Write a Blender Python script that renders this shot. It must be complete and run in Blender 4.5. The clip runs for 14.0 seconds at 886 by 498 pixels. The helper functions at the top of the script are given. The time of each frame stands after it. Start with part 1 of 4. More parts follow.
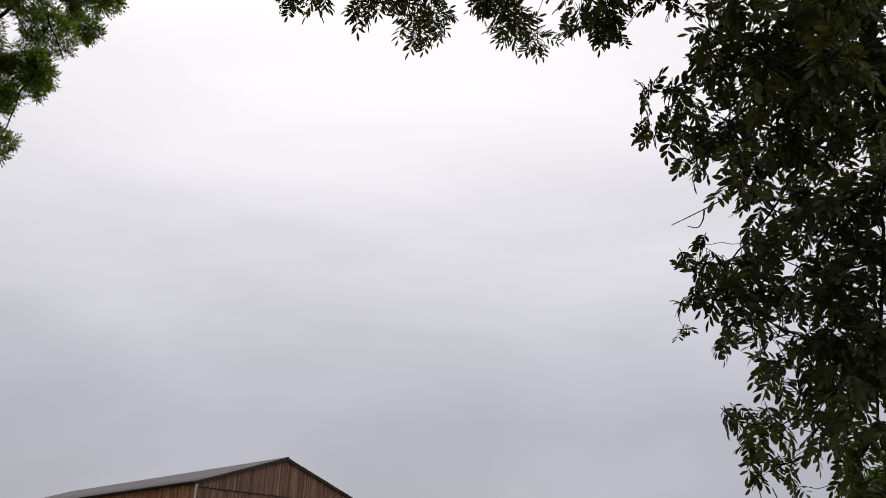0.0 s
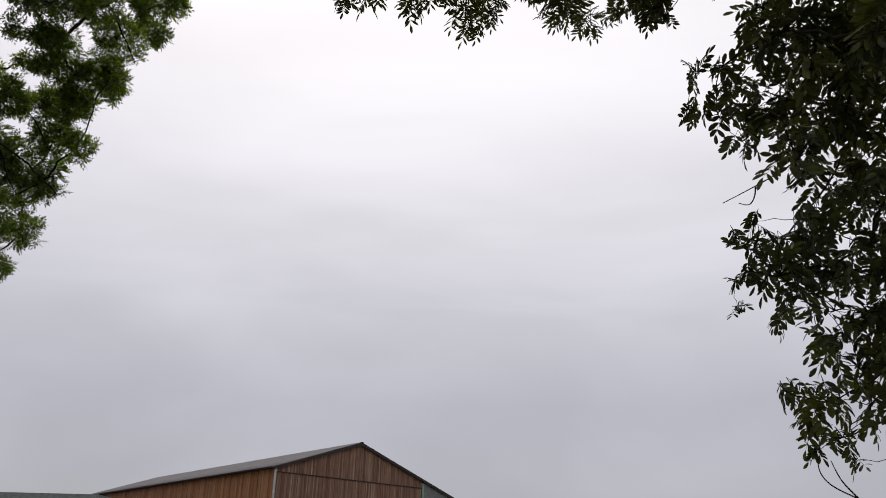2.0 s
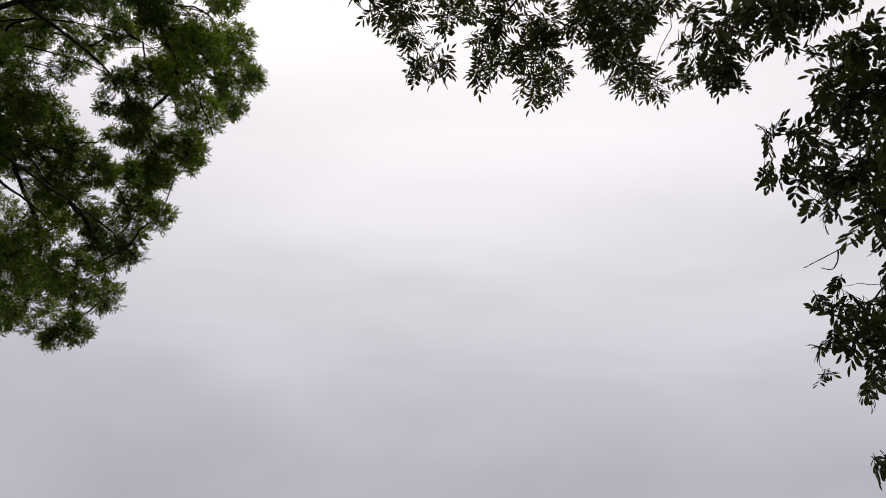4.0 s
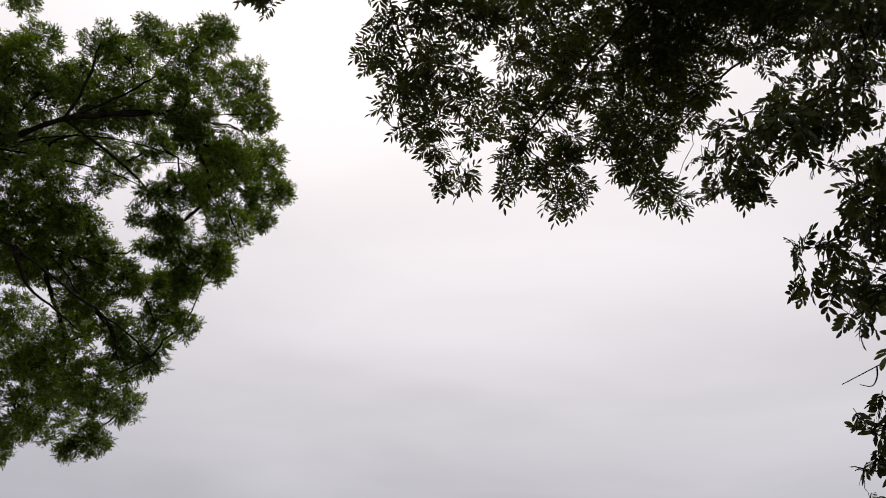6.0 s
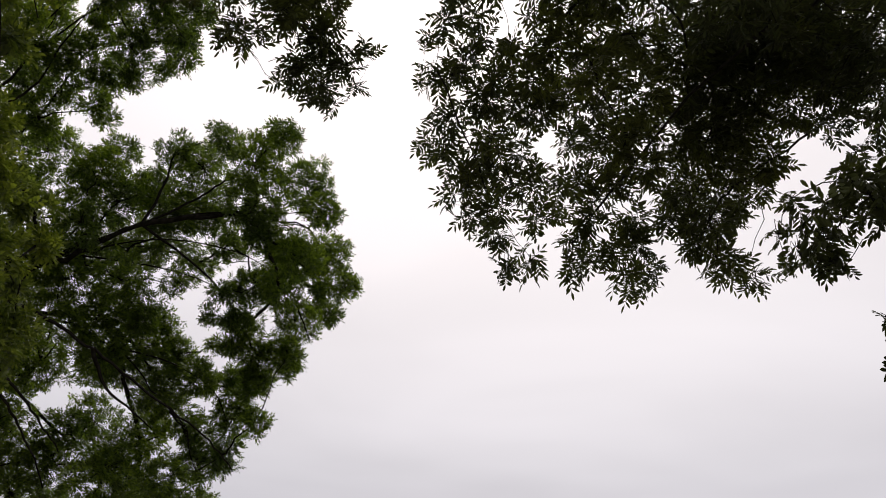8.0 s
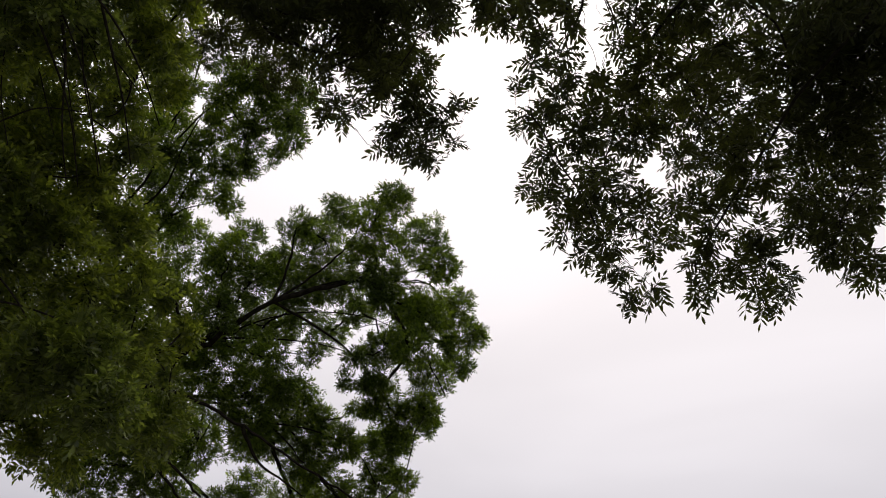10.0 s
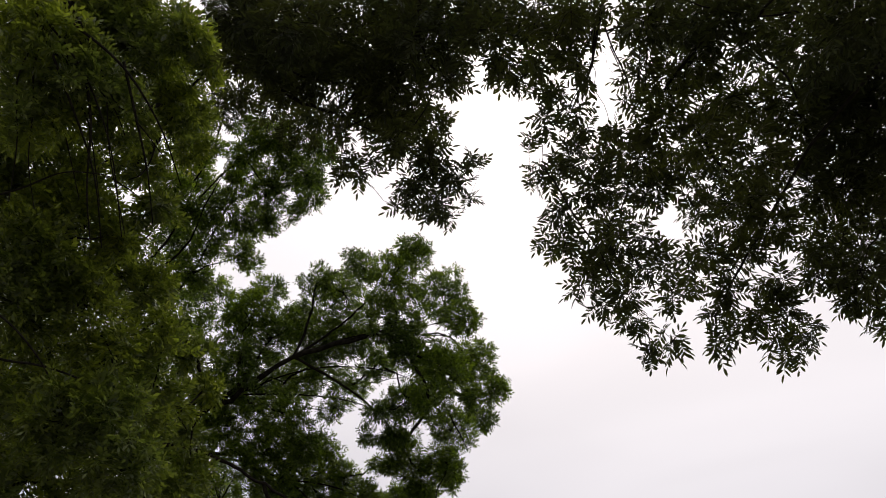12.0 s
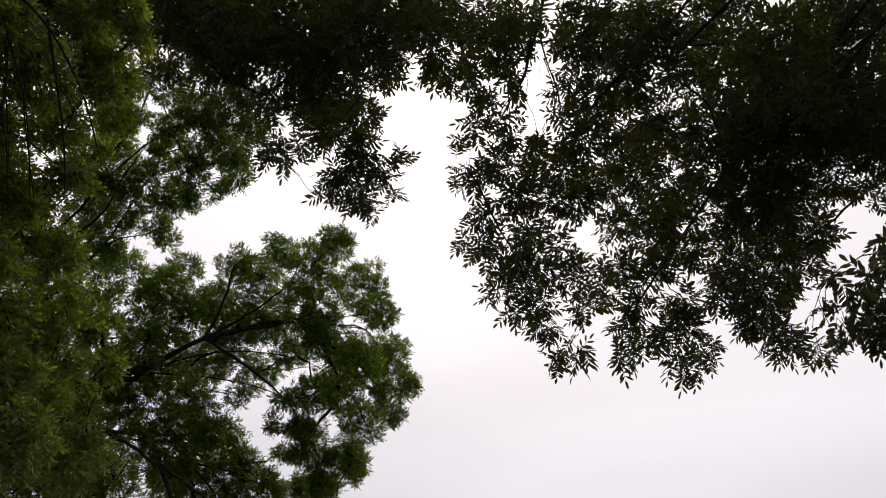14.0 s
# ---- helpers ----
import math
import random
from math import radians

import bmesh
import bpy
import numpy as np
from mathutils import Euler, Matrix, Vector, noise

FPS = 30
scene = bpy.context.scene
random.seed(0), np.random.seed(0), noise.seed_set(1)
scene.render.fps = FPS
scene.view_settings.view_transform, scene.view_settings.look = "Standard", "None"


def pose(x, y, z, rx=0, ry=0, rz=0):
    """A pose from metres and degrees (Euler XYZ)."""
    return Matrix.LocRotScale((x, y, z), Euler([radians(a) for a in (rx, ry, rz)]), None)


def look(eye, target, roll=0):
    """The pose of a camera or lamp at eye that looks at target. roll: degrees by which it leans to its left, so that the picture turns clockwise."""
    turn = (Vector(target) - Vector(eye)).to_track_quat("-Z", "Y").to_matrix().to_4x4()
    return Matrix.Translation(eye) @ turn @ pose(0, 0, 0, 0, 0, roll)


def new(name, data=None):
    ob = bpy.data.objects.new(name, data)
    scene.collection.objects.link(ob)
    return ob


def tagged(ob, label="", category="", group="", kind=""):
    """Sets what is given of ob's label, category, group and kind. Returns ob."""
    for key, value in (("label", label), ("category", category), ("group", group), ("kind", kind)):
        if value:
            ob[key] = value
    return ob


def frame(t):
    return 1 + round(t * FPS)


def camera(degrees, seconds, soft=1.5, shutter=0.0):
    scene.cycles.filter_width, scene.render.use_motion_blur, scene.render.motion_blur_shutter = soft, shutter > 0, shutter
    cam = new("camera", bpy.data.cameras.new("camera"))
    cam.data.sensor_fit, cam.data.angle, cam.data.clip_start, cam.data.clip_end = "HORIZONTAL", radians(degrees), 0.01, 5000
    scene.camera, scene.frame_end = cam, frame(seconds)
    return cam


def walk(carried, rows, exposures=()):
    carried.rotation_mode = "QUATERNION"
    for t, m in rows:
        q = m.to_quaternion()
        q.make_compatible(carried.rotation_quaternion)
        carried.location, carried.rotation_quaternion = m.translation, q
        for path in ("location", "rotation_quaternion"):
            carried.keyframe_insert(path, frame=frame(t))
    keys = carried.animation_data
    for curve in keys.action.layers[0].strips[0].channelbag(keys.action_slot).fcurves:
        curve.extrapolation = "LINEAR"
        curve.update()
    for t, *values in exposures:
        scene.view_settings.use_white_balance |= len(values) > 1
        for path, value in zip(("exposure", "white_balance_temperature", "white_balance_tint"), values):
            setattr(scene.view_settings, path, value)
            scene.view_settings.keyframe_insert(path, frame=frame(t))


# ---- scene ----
cam = camera(58.67, 14.0, soft=0.95)
PATH = [
    (0.0, pose(-0.060, 0.127, 1.632, 113.90, -1.06, -2.22)),
    (0.2, pose(0.008, 0.010, 1.584, 114.02, -1.15, -0.72)),
    (0.5, pose(0.022, -0.008, 1.578, 113.75, -1.18, 0.01)),
    (1.0, pose(0.023, -0.019, 1.580, 113.11, -1.16, 1.00)),
    (1.5, pose(0.018, -0.002, 1.578, 112.69, -1.28, 1.86)),
    (2.0, pose(0.003, 0.001, 1.581, 112.73, -1.30, 2.95)),
    (2.5, pose(-0.021, -0.018, 1.583, 113.37, -1.55, 4.32)),
    (3.0, pose(-0.040, -0.027, 1.588, 114.35, -2.07, 5.66)),
    (5.5, pose(-0.044, -0.041, 1.574, 123.11, -4.02, 8.09)),
    (6.0, pose(-0.059, -0.009, 1.581, 125.32, -4.32, 8.41)),
    (6.5, pose(-0.064, 0.004, 1.594, 127.21, -4.61, 8.99)),
    (7.0, pose(-0.068, 0.029, 1.587, 128.80, -4.92, 9.90)),
    (7.5, pose(-0.077, 0.032, 1.584, 130.08, -5.23, 11.35)),
    (8.0, pose(-0.075, 0.028, 1.600, 131.36, -5.46, 13.56)),
    (8.5, pose(-0.054, 0.032, 1.609, 132.04, -5.77, 16.32)),
    (11.0, pose(0.019, 0.011, 1.618, 134.94, -6.01, 28.13)),
    (11.5, pose(0.034, 0.004, 1.628, 136.12, -6.12, 27.96)),
    (12.0, pose(0.052, -0.007, 1.630, 136.84, -6.22, 27.23)),
    (12.5, pose(0.067, -0.020, 1.635, 137.25, -6.22, 26.00)),
    (13.0, pose(0.086, -0.018, 1.641, 137.49, -6.11, 24.24)),
    (13.5, pose(0.105, -0.015, 1.639, 137.51, -5.93, 22.09)),
    (14.0, pose(0.113, -0.009, 1.639, 137.18, -5.65, 20.01)),
]
walk(cam, PATH, ((0.0, 0.12, 6560, 11), (3.0, 0.10, 6560, 11), (5.5, -0.03, 6700, 12), (14.0, 0.0, 6660, 12.5)))

# ---- sky and light ----
SUN_EL, SUN_AZ = radians(58), radians(24)      # azimuth to the left of +y
world = bpy.data.worlds.new("overcast_sky")
scene.world = world
world.use_nodes = True
wn, wl = world.node_tree.nodes, world.node_tree.links
wn.clear()


def wnode(kind, **values):
    n = wn.new(kind)
    for key, value in values.items():
        n.inputs[key].default_value = value
    return n


w_out = wn.new("ShaderNodeOutputWorld")
w_bg = wnode("ShaderNodeBackground", Strength=1.0)
w_sky = wn.new("ShaderNodeTexSky")
w_sky.sky_type = "NISHITA"
w_sky.sun_disc = False
w_sky.sun_elevation, w_sky.sun_rotation = SUN_EL, -SUN_AZ
w_sky.air_density, w_sky.dust_density = 1.0, 3.0
w_blue = wn.new("ShaderNodeVectorMath")
w_blue.operation = "SCALE"
w_blue.inputs["Scale"].default_value = 0.10
wl.new(w_sky.outputs["Color"], w_blue.inputs[0])
w_co = wn.new("ShaderNodeTexCoord")
w_sep = wn.new("ShaderNodeSeparateXYZ")
wl.new(w_co.outputs["Generated"], w_sep.inputs[0])
# the cloud deck brightens from the horizon towards the hidden sun
w_ramp = wn.new("ShaderNodeValToRGB")
stops = ((0.0, (0.40, 0.415, 0.45)), (0.20, (0.448, 0.452, 0.508)), (0.42, (0.706, 0.70, 0.745)), (0.62, (0.948, 0.924, 0.955)), (0.80, (1.15, 1.11, 1.13)), (1.0, (1.30, 1.25, 1.28)))
while len(w_ramp.color_ramp.elements) < len(stops):
    w_ramp.color_ramp.elements.new(0.5)
for e, (at, colour) in zip(w_ramp.color_ramp.elements, stops):
    e.position, e.color = at, (*colour, 1)
wl.new(w_sep.outputs["Z"], w_ramp.inputs["Fac"])
# soft streaks on a flat deck high overhead
w_up = wn.new("ShaderNodeMath")
w_up.operation = "MAXIMUM"
w_up.inputs[1].default_value = 0.3
wl.new(w_sep.outputs["Z"], w_up.inputs[0])
w_deck = wn.new("ShaderNodeVectorMath")
w_deck.operation = "DIVIDE"
w_com = wn.new("ShaderNodeCombineXYZ")
for axis in "XYZ":
    wl.new(w_up.outputs[0], w_com.inputs[axis])
wl.new(w_co.outputs["Generated"], w_deck.inputs[0])
wl.new(w_com.outputs[0], w_deck.inputs[1])
w_map = wn.new("ShaderNodeMapping")
w_map.inputs["Rotation"].default_value = (0, 0, radians(-28))
w_map.inputs["Scale"].default_value = (0.6, 1.0, 1.0)
w_map.inputs["Location"].default_value = (0.35, 0.2, 0)
wl.new(w_deck.outputs[0], w_map.inputs[0])
w_noise = wnode("ShaderNodeTexNoise", Scale=1.7, Detail=3.0, Roughness=0.45, Distortion=0.3)
wl.new(w_map.outputs[0], w_noise.inputs["Vector"])
w_amp = wn.new("ShaderNodeMapRange")
for key, value in (("From Min", 0.25), ("From Max", 0.75), ("To Min", 0.9), ("To Max", 1.1)):
    w_amp.inputs[key].default_value = value
wl.new(w_noise.outputs[0], w_amp.inputs["Value"])
w_cloud = wn.new("ShaderNodeVectorMath")
w_cloud.operation = "SCALE"
wl.new(w_ramp.outputs[0], w_cloud.inputs[0])
wl.new(w_amp.outputs[0], w_cloud.inputs["Scale"])
w_mix = wn.new("ShaderNodeMix")
w_mix.data_type = "RGBA"
w_mix.inputs["Factor"].default_value = 0.93
wl.new(w_blue.outputs[0], w_mix.inputs["A"])
wl.new(w_cloud.outputs[0], w_mix.inputs["B"])
wl.new(w_mix.outputs["Result"], w_bg.inputs["Color"])
wl.new(w_bg.outputs[0], w_out.inputs["Surface"])

sun = new("sun", bpy.data.lights.new("sun", "SUN"))
sun.data.energy, sun.data.angle, sun.data.color = 1.3, radians(25), (1.0, 0.97, 0.93)
sun.matrix_world = look((-math.sin(SUN_AZ) * math.cos(SUN_EL) * 50, math.cos(SUN_AZ) * math.cos(SUN_EL) * 50, math.sin(SUN_EL) * 50), (0, 0, 0))

# ---- materials ----


def material(name, rough=0.8):
    """A new node material: its nodes, links and Principled shader."""
    m = bpy.data.materials.new(name)
    m.use_nodes = True
    n, l = m.node_tree.nodes, m.node_tree.links
    b = n["Principled BSDF"]
    b.inputs["Roughness"].default_value = rough
    return m, n, l, b


def noise_at(n, l, scale, detail=4.0, stretch=(1, 1, 1), coords="Object"):
    co, mp, tx = n.new("ShaderNodeTexCoord"), n.new("ShaderNodeMapping"), n.new("ShaderNodeTexNoise")
    mp.inputs["Scale"].default_value = stretch
    tx.inputs["Scale"].default_value, tx.inputs["Detail"].default_value = scale, detail
    l.new(co.outputs[coords], mp.inputs[0])
    l.new(mp.outputs[0], tx.inputs["Vector"])
    return tx.outputs[0]


def ramp(n, l, value, *stops):
    r = n.new("ShaderNodeValToRGB")
    while len(r.color_ramp.elements) < len(stops):
        r.color_ramp.elements.new(0.5)
    for e, (at, colour) in zip(r.color_ramp.elements, stops):
        e.position, e.color = at, (*colour, 1)
    l.new(value, r.inputs["Fac"])
    return r.outputs[0]


def mixed(n, l, a, b, value, mode="MIX"):
    x = n.new("ShaderNodeMix")
    x.data_type, x.blend_type = "RGBA", mode
    for key, src in (("Factor", value), ("A", a), ("B", b)):
        if hasattr(src, "is_linked"):
            l.new(src, x.inputs[key])
        else:
            x.inputs[key].default_value = src
    return x.outputs["Result"]


def bumped(n, l, b, height, strength, distance):
    u = n.new("ShaderNodeBump")
    u.inputs["Strength"].default_value, u.inputs["Distance"].default_value = strength, distance
    l.new(height, u.inputs["Height"])
    l.new(u.outputs[0], b.inputs["Normal"])


def leaf_material(name, dark, mid, light, through_light, share, single=False, gloss=0.18, rough=0.58):
    """A living leaf: a waxy face and light that comes through the blade."""
    m, n, l, b = material(name, rough)
    if single:
        rnd = n.new("ShaderNodeObjectInfo").outputs["Random"]
    else:
        rnd = n.new("ShaderNodeNewGeometry").outputs["Random Per Island"]
    base = ramp(n, l, rnd, (0.0, dark), (0.55, mid), (1.0, light))
    blotch = ramp(n, l, noise_at(n, l, 9.0, 3.0), (0.35, (0.75, 0.75, 0.75)), (0.7, (1.15, 1.15, 1.0)))
    base = mixed(n, l, base, blotch, 1.0, "MULTIPLY")
    spray = ramp(n, l, noise_at(n, l, 0.9, 3.0), (0.38, (0.7, 0.78, 0.85)), (0.62, (1.22, 1.28, 0.82)))
    base = mixed(n, l, base, spray, 1.0, "MULTIPLY")
    l.new(base, b.inputs["Base Color"])
    b.inputs["Specular IOR Level"].default_value = gloss
    t = n.new("ShaderNodeBsdfTranslucent")
    l.new(mixed(n, l, base, through_light, 1.0, "MULTIPLY"), t.inputs["Color"])
    s = n.new("ShaderNodeMixShader")
    s.inputs[0].default_value = share
    l.new(b.outputs[0], s.inputs[1])
    l.new(t.outputs[0], s.inputs[2])
    l.new(s.outputs[0], n["Material Output"].inputs["Surface"])
    return m


LEAF = leaf_material("ash_leaf", (0.030, 0.045, 0.010), (0.060, 0.090, 0.018), (0.122, 0.172, 0.032), (2.5, 2.4, 1.2, 1), 0.42, gloss=0.35, rough=0.42)
LEAF_BRIGHT = leaf_material("ash_leaf_bright", (0.048, 0.062, 0.013), (0.092, 0.112, 0.023), (0.172, 0.195, 0.042), (2.6, 2.6, 1.5, 1), 0.42, gloss=0.5, rough=0.38)
# ash leaf with the canopy's shade put into a darker, less translucent colour
LEAF_SHADED = leaf_material("ash_leaf_shaded", (0.027, 0.029, 0.014), (0.042, 0.046, 0.019), (0.062, 0.070, 0.026), (2.0, 2.0, 1.2, 1), 0.22)
LEAF_YOUNG = leaf_material("young_ash_leaf", (0.040, 0.050, 0.014), (0.066, 0.080, 0.022), (0.11, 0.125, 0.034), (2.2, 2.3, 1.2, 1), 0.32)
# single leaves carry the same shade-darkened tones
LEAF_SHADED_SINGLE = leaf_material("ash_leaf_shaded_single", (0.027, 0.029, 0.014), (0.042, 0.046, 0.019), (0.062, 0.070, 0.026), (2.0, 2.0, 1.2, 1), 0.22, True)

BARK, n, l, b = material("ash_bark", 0.9)
h = noise_at(n, l, 22.0, 6.0, (1, 1, 0.25))
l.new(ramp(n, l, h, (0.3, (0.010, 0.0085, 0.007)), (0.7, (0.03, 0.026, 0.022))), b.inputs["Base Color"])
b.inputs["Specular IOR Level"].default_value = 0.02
bumped(n, l, b, h, 0.8, 0.02)


def plank_material(name, dark, mid, light, grey):
    """Weathered cladding boards, each of its own tone, with streaks down the grain."""
    m, n, l, b = material(name, 0.85)
    rnd = n.new("ShaderNodeNewGeometry").outputs["Random Per Island"]
    tone = ramp(n, l, rnd, (0.0, dark), (0.45, mid), (0.8, light), (1.0, grey))
    streak = noise_at(n, l, 3.0, 6.0, (9, 9, 0.5))
    tone = mixed(n, l, tone, ramp(n, l, streak, (0.3, (0.55, 0.53, 0.52)), (0.7, (1.25, 1.22, 1.2))), 1.0, "MULTIPLY")
    l.new(tone, b.inputs["Base Color"])
    bumped(n, l, b, streak, 0.4, 0.01)
    return m


PLANK_GABLE = plank_material("weathered_larch", (0.11, 0.058, 0.040), (0.165, 0.088, 0.060), (0.205, 0.118, 0.082), (0.27, 0.19, 0.135))
PLANK_SIDE = plank_material("orange_larch", (0.175, 0.068, 0.022), (0.225, 0.093, 0.031), (0.255, 0.120, 0.05), (0.23, 0.13, 0.068))


def plain(name, colour, rough=0.6, metal=0.0, scale=6.0, depth=0.25):
    m, n, l, b = material(name, rough)
    v = noise_at(n, l, scale, 6.0)
    lo, hi = [c * (1 - depth) for c in colour], [c * (1 + depth) for c in colour]
    l.new(ramp(n, l, v, (0.3, lo), (0.7, hi)), b.inputs["Base Color"])
    b.inputs["Metallic"].default_value = metal
    return m


ROOF = plain("grey_fibre_cement", (0.075, 0.07, 0.074), 0.9, 0.0, 2.0)
TRIM = plain("dark_brown_trim", (0.024, 0.015, 0.016), 0.85)
PIPE = plain("galvanised_pipe", (0.36, 0.36, 0.37), 0.5, 0.3)
GREEN = plain("green_plastic", (0.15, 0.26, 0.19), 0.5)
SHEET = plain("pale_grey_sheet", (0.11, 0.12, 0.122), 0.6)
HALL_WALL = plain("pale_cladding", (0.62, 0.66, 0.66), 0.5)
HALL_EDGE = plain("grey_green_fascia", (0.13, 0.15, 0.145), 0.6)

# the ground is out of view; paled to bounce light onto leaf undersides
PALED_GROUND, n, l, b = material("paled_ground", 0.95)
g = mixed(n, l, noise_at(n, l, 0.6, 6.0, coords="Object"), noise_at(n, l, 30.0, 4.0, coords="Object"), 0.5)
l.new(ramp(n, l, g, (0.3, (0.06, 0.07, 0.03)), (0.5, (0.12, 0.115, 0.07)), (0.7, (0.22, 0.20, 0.16))), b.inputs["Base Color"])
bumped(n, l, b, g, 0.6, 0.05)

# ---- helpers of the builders ----


def part(name, bm, mat, parent, label=""):
    """Links a bmesh, or a finished mesh, as one mesh object under parent."""
    if isinstance(bm, bmesh.types.BMesh):
        me = bpy.data.meshes.new(name)
        bm.to_mesh(me)
        bm.free()
    else:
        me = bm
    if mat and not me.materials:
        me.materials.append(mat)
    ob = new(name, me)
    ob.parent = parent
    if label:
        ob["label"] = label
    return ob


def thing(name, label, category, group="", kind="", at=(0, 0, 0), turn=0.0):
    ob = new(name)
    ob.matrix_world = pose(*at, 0, 0, turn)
    return tagged(ob, label, category, group, kind)


def mesh_from(name, co, loops, starts):
    """A mesh from flat arrays of corners, loops and where each face starts."""
    me = bpy.data.meshes.new(name)
    me.vertices.add(len(co))
    me.vertices.foreach_set("co", np.ascontiguousarray(co, np.float32).ravel())
    me.loops.add(len(loops))
    me.loops.foreach_set("vertex_index", np.ascontiguousarray(loops, np.int32))
    me.polygons.add(len(starts))
    me.polygons.foreach_set("loop_start", np.ascontiguousarray(starts, np.int32))
    me.update(calc_edges=True)
    return me


def quads(name, co, faces):
    faces = np.asarray(faces, np.int32)
    return mesh_from(name, co, faces.ravel(), np.arange(len(faces)) * 4)


def slab(bm, lo, hi):
    """An upright box from lo to hi, with its lower corner and upper corner given."""
    v = [bm.verts.new((x, y, z)) for z in (lo[2], hi[2]) for y in (lo[1], hi[1]) for x in (lo[0], hi[0])]
    for f in ((0, 2, 3, 1), (4, 5, 7, 6), (0, 1, 5, 4), (2, 6, 7, 3), (0, 4, 6, 2), (1, 3, 7, 5)):
        bm.faces.new([v[i] for i in f])
    return v


# ---- ground ----
bm = bmesh.new()
rings = [0, 2, 4, 8, 14, 22, 34, 50, 80, 130, 220, 400, 800, 1600, 3000]
last = None
for i, r in enumerate(rings):
    if i == 0:
        last = [bm.verts.new((0, 0, 0))]
        continue
    ring = []
    for k in range(48):
        a = k * math.tau / 48
        x, y = r * math.cos(a), r * math.sin(a)
        z = 0.05 * noise.noise((x * 0.2, y * 0.2, 0)) if r < 30 else 0
        ring.append(bm.verts.new((x, y, z)))
    for k in range(48):
        if len(last) == 1:
            bm.faces.new((last[0], ring[k], ring[(k + 1) % 48]))
        else:
            bm.faces.new((last[k], ring[k], ring[(k + 1) % 48], last[(k + 1) % 48]))
    last = ring
tagged(part("ground", bm, PALED_GROUND, None), "flat unseen ground, its grass tones paled to bounce light upwards", "ground", kind="structure")

# ---- barn ----
BARN_W, BARN_L, EAVE, RIDGE, LEAN = 9.75, 25.2, 6.43, 8.06, 3.2


def build_barn():
    """A gabled timber barn, its near gable along x and its length along y."""
    barn = thing("barn", "brown timber-clad barn with a grey gabled roof", "barn", at=(-10.08, 38.41, 0), turn=math.degrees(0.788))
    slope = (RIDGE - EAVE) / (BARN_W / 2)
    rnd = random.Random(3)

    def roof_z(x):
        return EAVE + slope * (BARN_W / 2 - abs(x - BARN_W / 2))

    low = EAVE - slope * LEAN
    bm = bmesh.new()
    v = [bm.verts.new(c) for y in (0.06, BARN_L - 0.06) for c in ((0.06, y, 0), (BARN_W + LEAN - 0.06, y, 0), (BARN_W + LEAN - 0.06, y, low - 0.1), (BARN_W / 2, y, RIDGE - 0.1), (0.06, y, EAVE - 0.1))]
    bm.faces.new(v[4::-1]), bm.faces.new(v[5:])
    for i in range(5):
        bm.faces.new((v[i], v[(i + 1) % 5], v[5 + (i + 1) % 5], v[5 + i]))
    part("wall", bm, TRIM, barn, "dark inner sheathing")
    # gable boards in two tiers, parted by a drip ledge
    joint = EAVE - 0.27
    for name, tiers in (("cladding_upper", True), ("cladding_lower", False)):
        bm = bmesh.new()
        x = 0.0
        while x < 9.15:
            w = min(rnd.choice((rnd.uniform(0.07, 0.115), rnd.uniform(0.03, 0.05))), 9.17 - x)
            out = rnd.choice((0.0, 0.0, 0.012)) + rnd.uniform(0, 0.005)
            lo, hi = (joint + 0.02, None) if tiers else (0.05, joint - 0.03)
            vs = slab(bm, (x + 0.003, -0.03 - out, lo), (x + w - 0.003, 0.055, hi or 9))
            if tiers:
                for p in vs[4:]:
                    p.co.z = max(lo + 0.02, roof_z(p.co.x) - 0.09)
            x += w
        part(name, bm, PLANK_GABLE, barn, "weathered brown vertical boards")["kind"] = "stuff"
    bm = bmesh.new()
    slab(bm, (-0.02, -0.07, joint - 0.03), (9.17, 0.04, joint + 0.005))
    part("drip_ledge", bm, TRIM, barn, "dark horizontal drip ledge")
    # the long side
    bm = bmesh.new()
    y = 0.0
    while y < BARN_L - 0.05:
        w = min(rnd.uniform(0.14, 0.22), BARN_L - y)
        out = rnd.choice((0.0, 0.0, 0.02)) + rnd.uniform(0, 0.006)
        slab(bm, (-0.03 - out, y + 0.006, 0.05), (0.055, y + w - 0.006, EAVE - 0.12))
        slab(bm, (BARN_W + LEAN - 0.055, y + 0.006, 0.05), (BARN_W + LEAN + 0.03 + out, y + w - 0.006, low - 0.12))
        y += w
    part("cladding_side", bm, PLANK_SIDE, barn, "orange-brown vertical boards")["kind"] = "stuff"
    # corrugated roof, one sheet run a slope
    for side in (0, 1):
        co, faces = [], []
        rows = int(BARN_L / 0.09)
        for k in range(rows + 1):
            y = -0.12 + (BARN_L + 0.24) * k / rows
            wave = 0.028 * math.sin(k * math.pi / 2)
            for j in range(4):
                s = j / 3
                run = BARN_W / 2 + 0.16 + (LEAN if side else 0)
                z = RIDGE + 0.01 - s * run * slope + wave + 0.012 * (3 - j)
                co.append((BARN_W / 2 + (s if side else -s) * run, y, z))
        n = len(co)
        co += [(x, y, z - 0.04) for x, y, z in co]
        for k in range(rows):
            for j in range(3):
                a = k * 4 + j
                faces.append((a, a + 1, a + 5, a + 4))
                faces.append((n + a, n + a + 4, n + a + 5, n + a + 1))
            a = k * 4 + 3
            faces.append((a, n + a, n + a + 4, a + 4))
        part("roof", quads("roof", co, faces), ROOF, barn, "grey corrugated roof sheets")
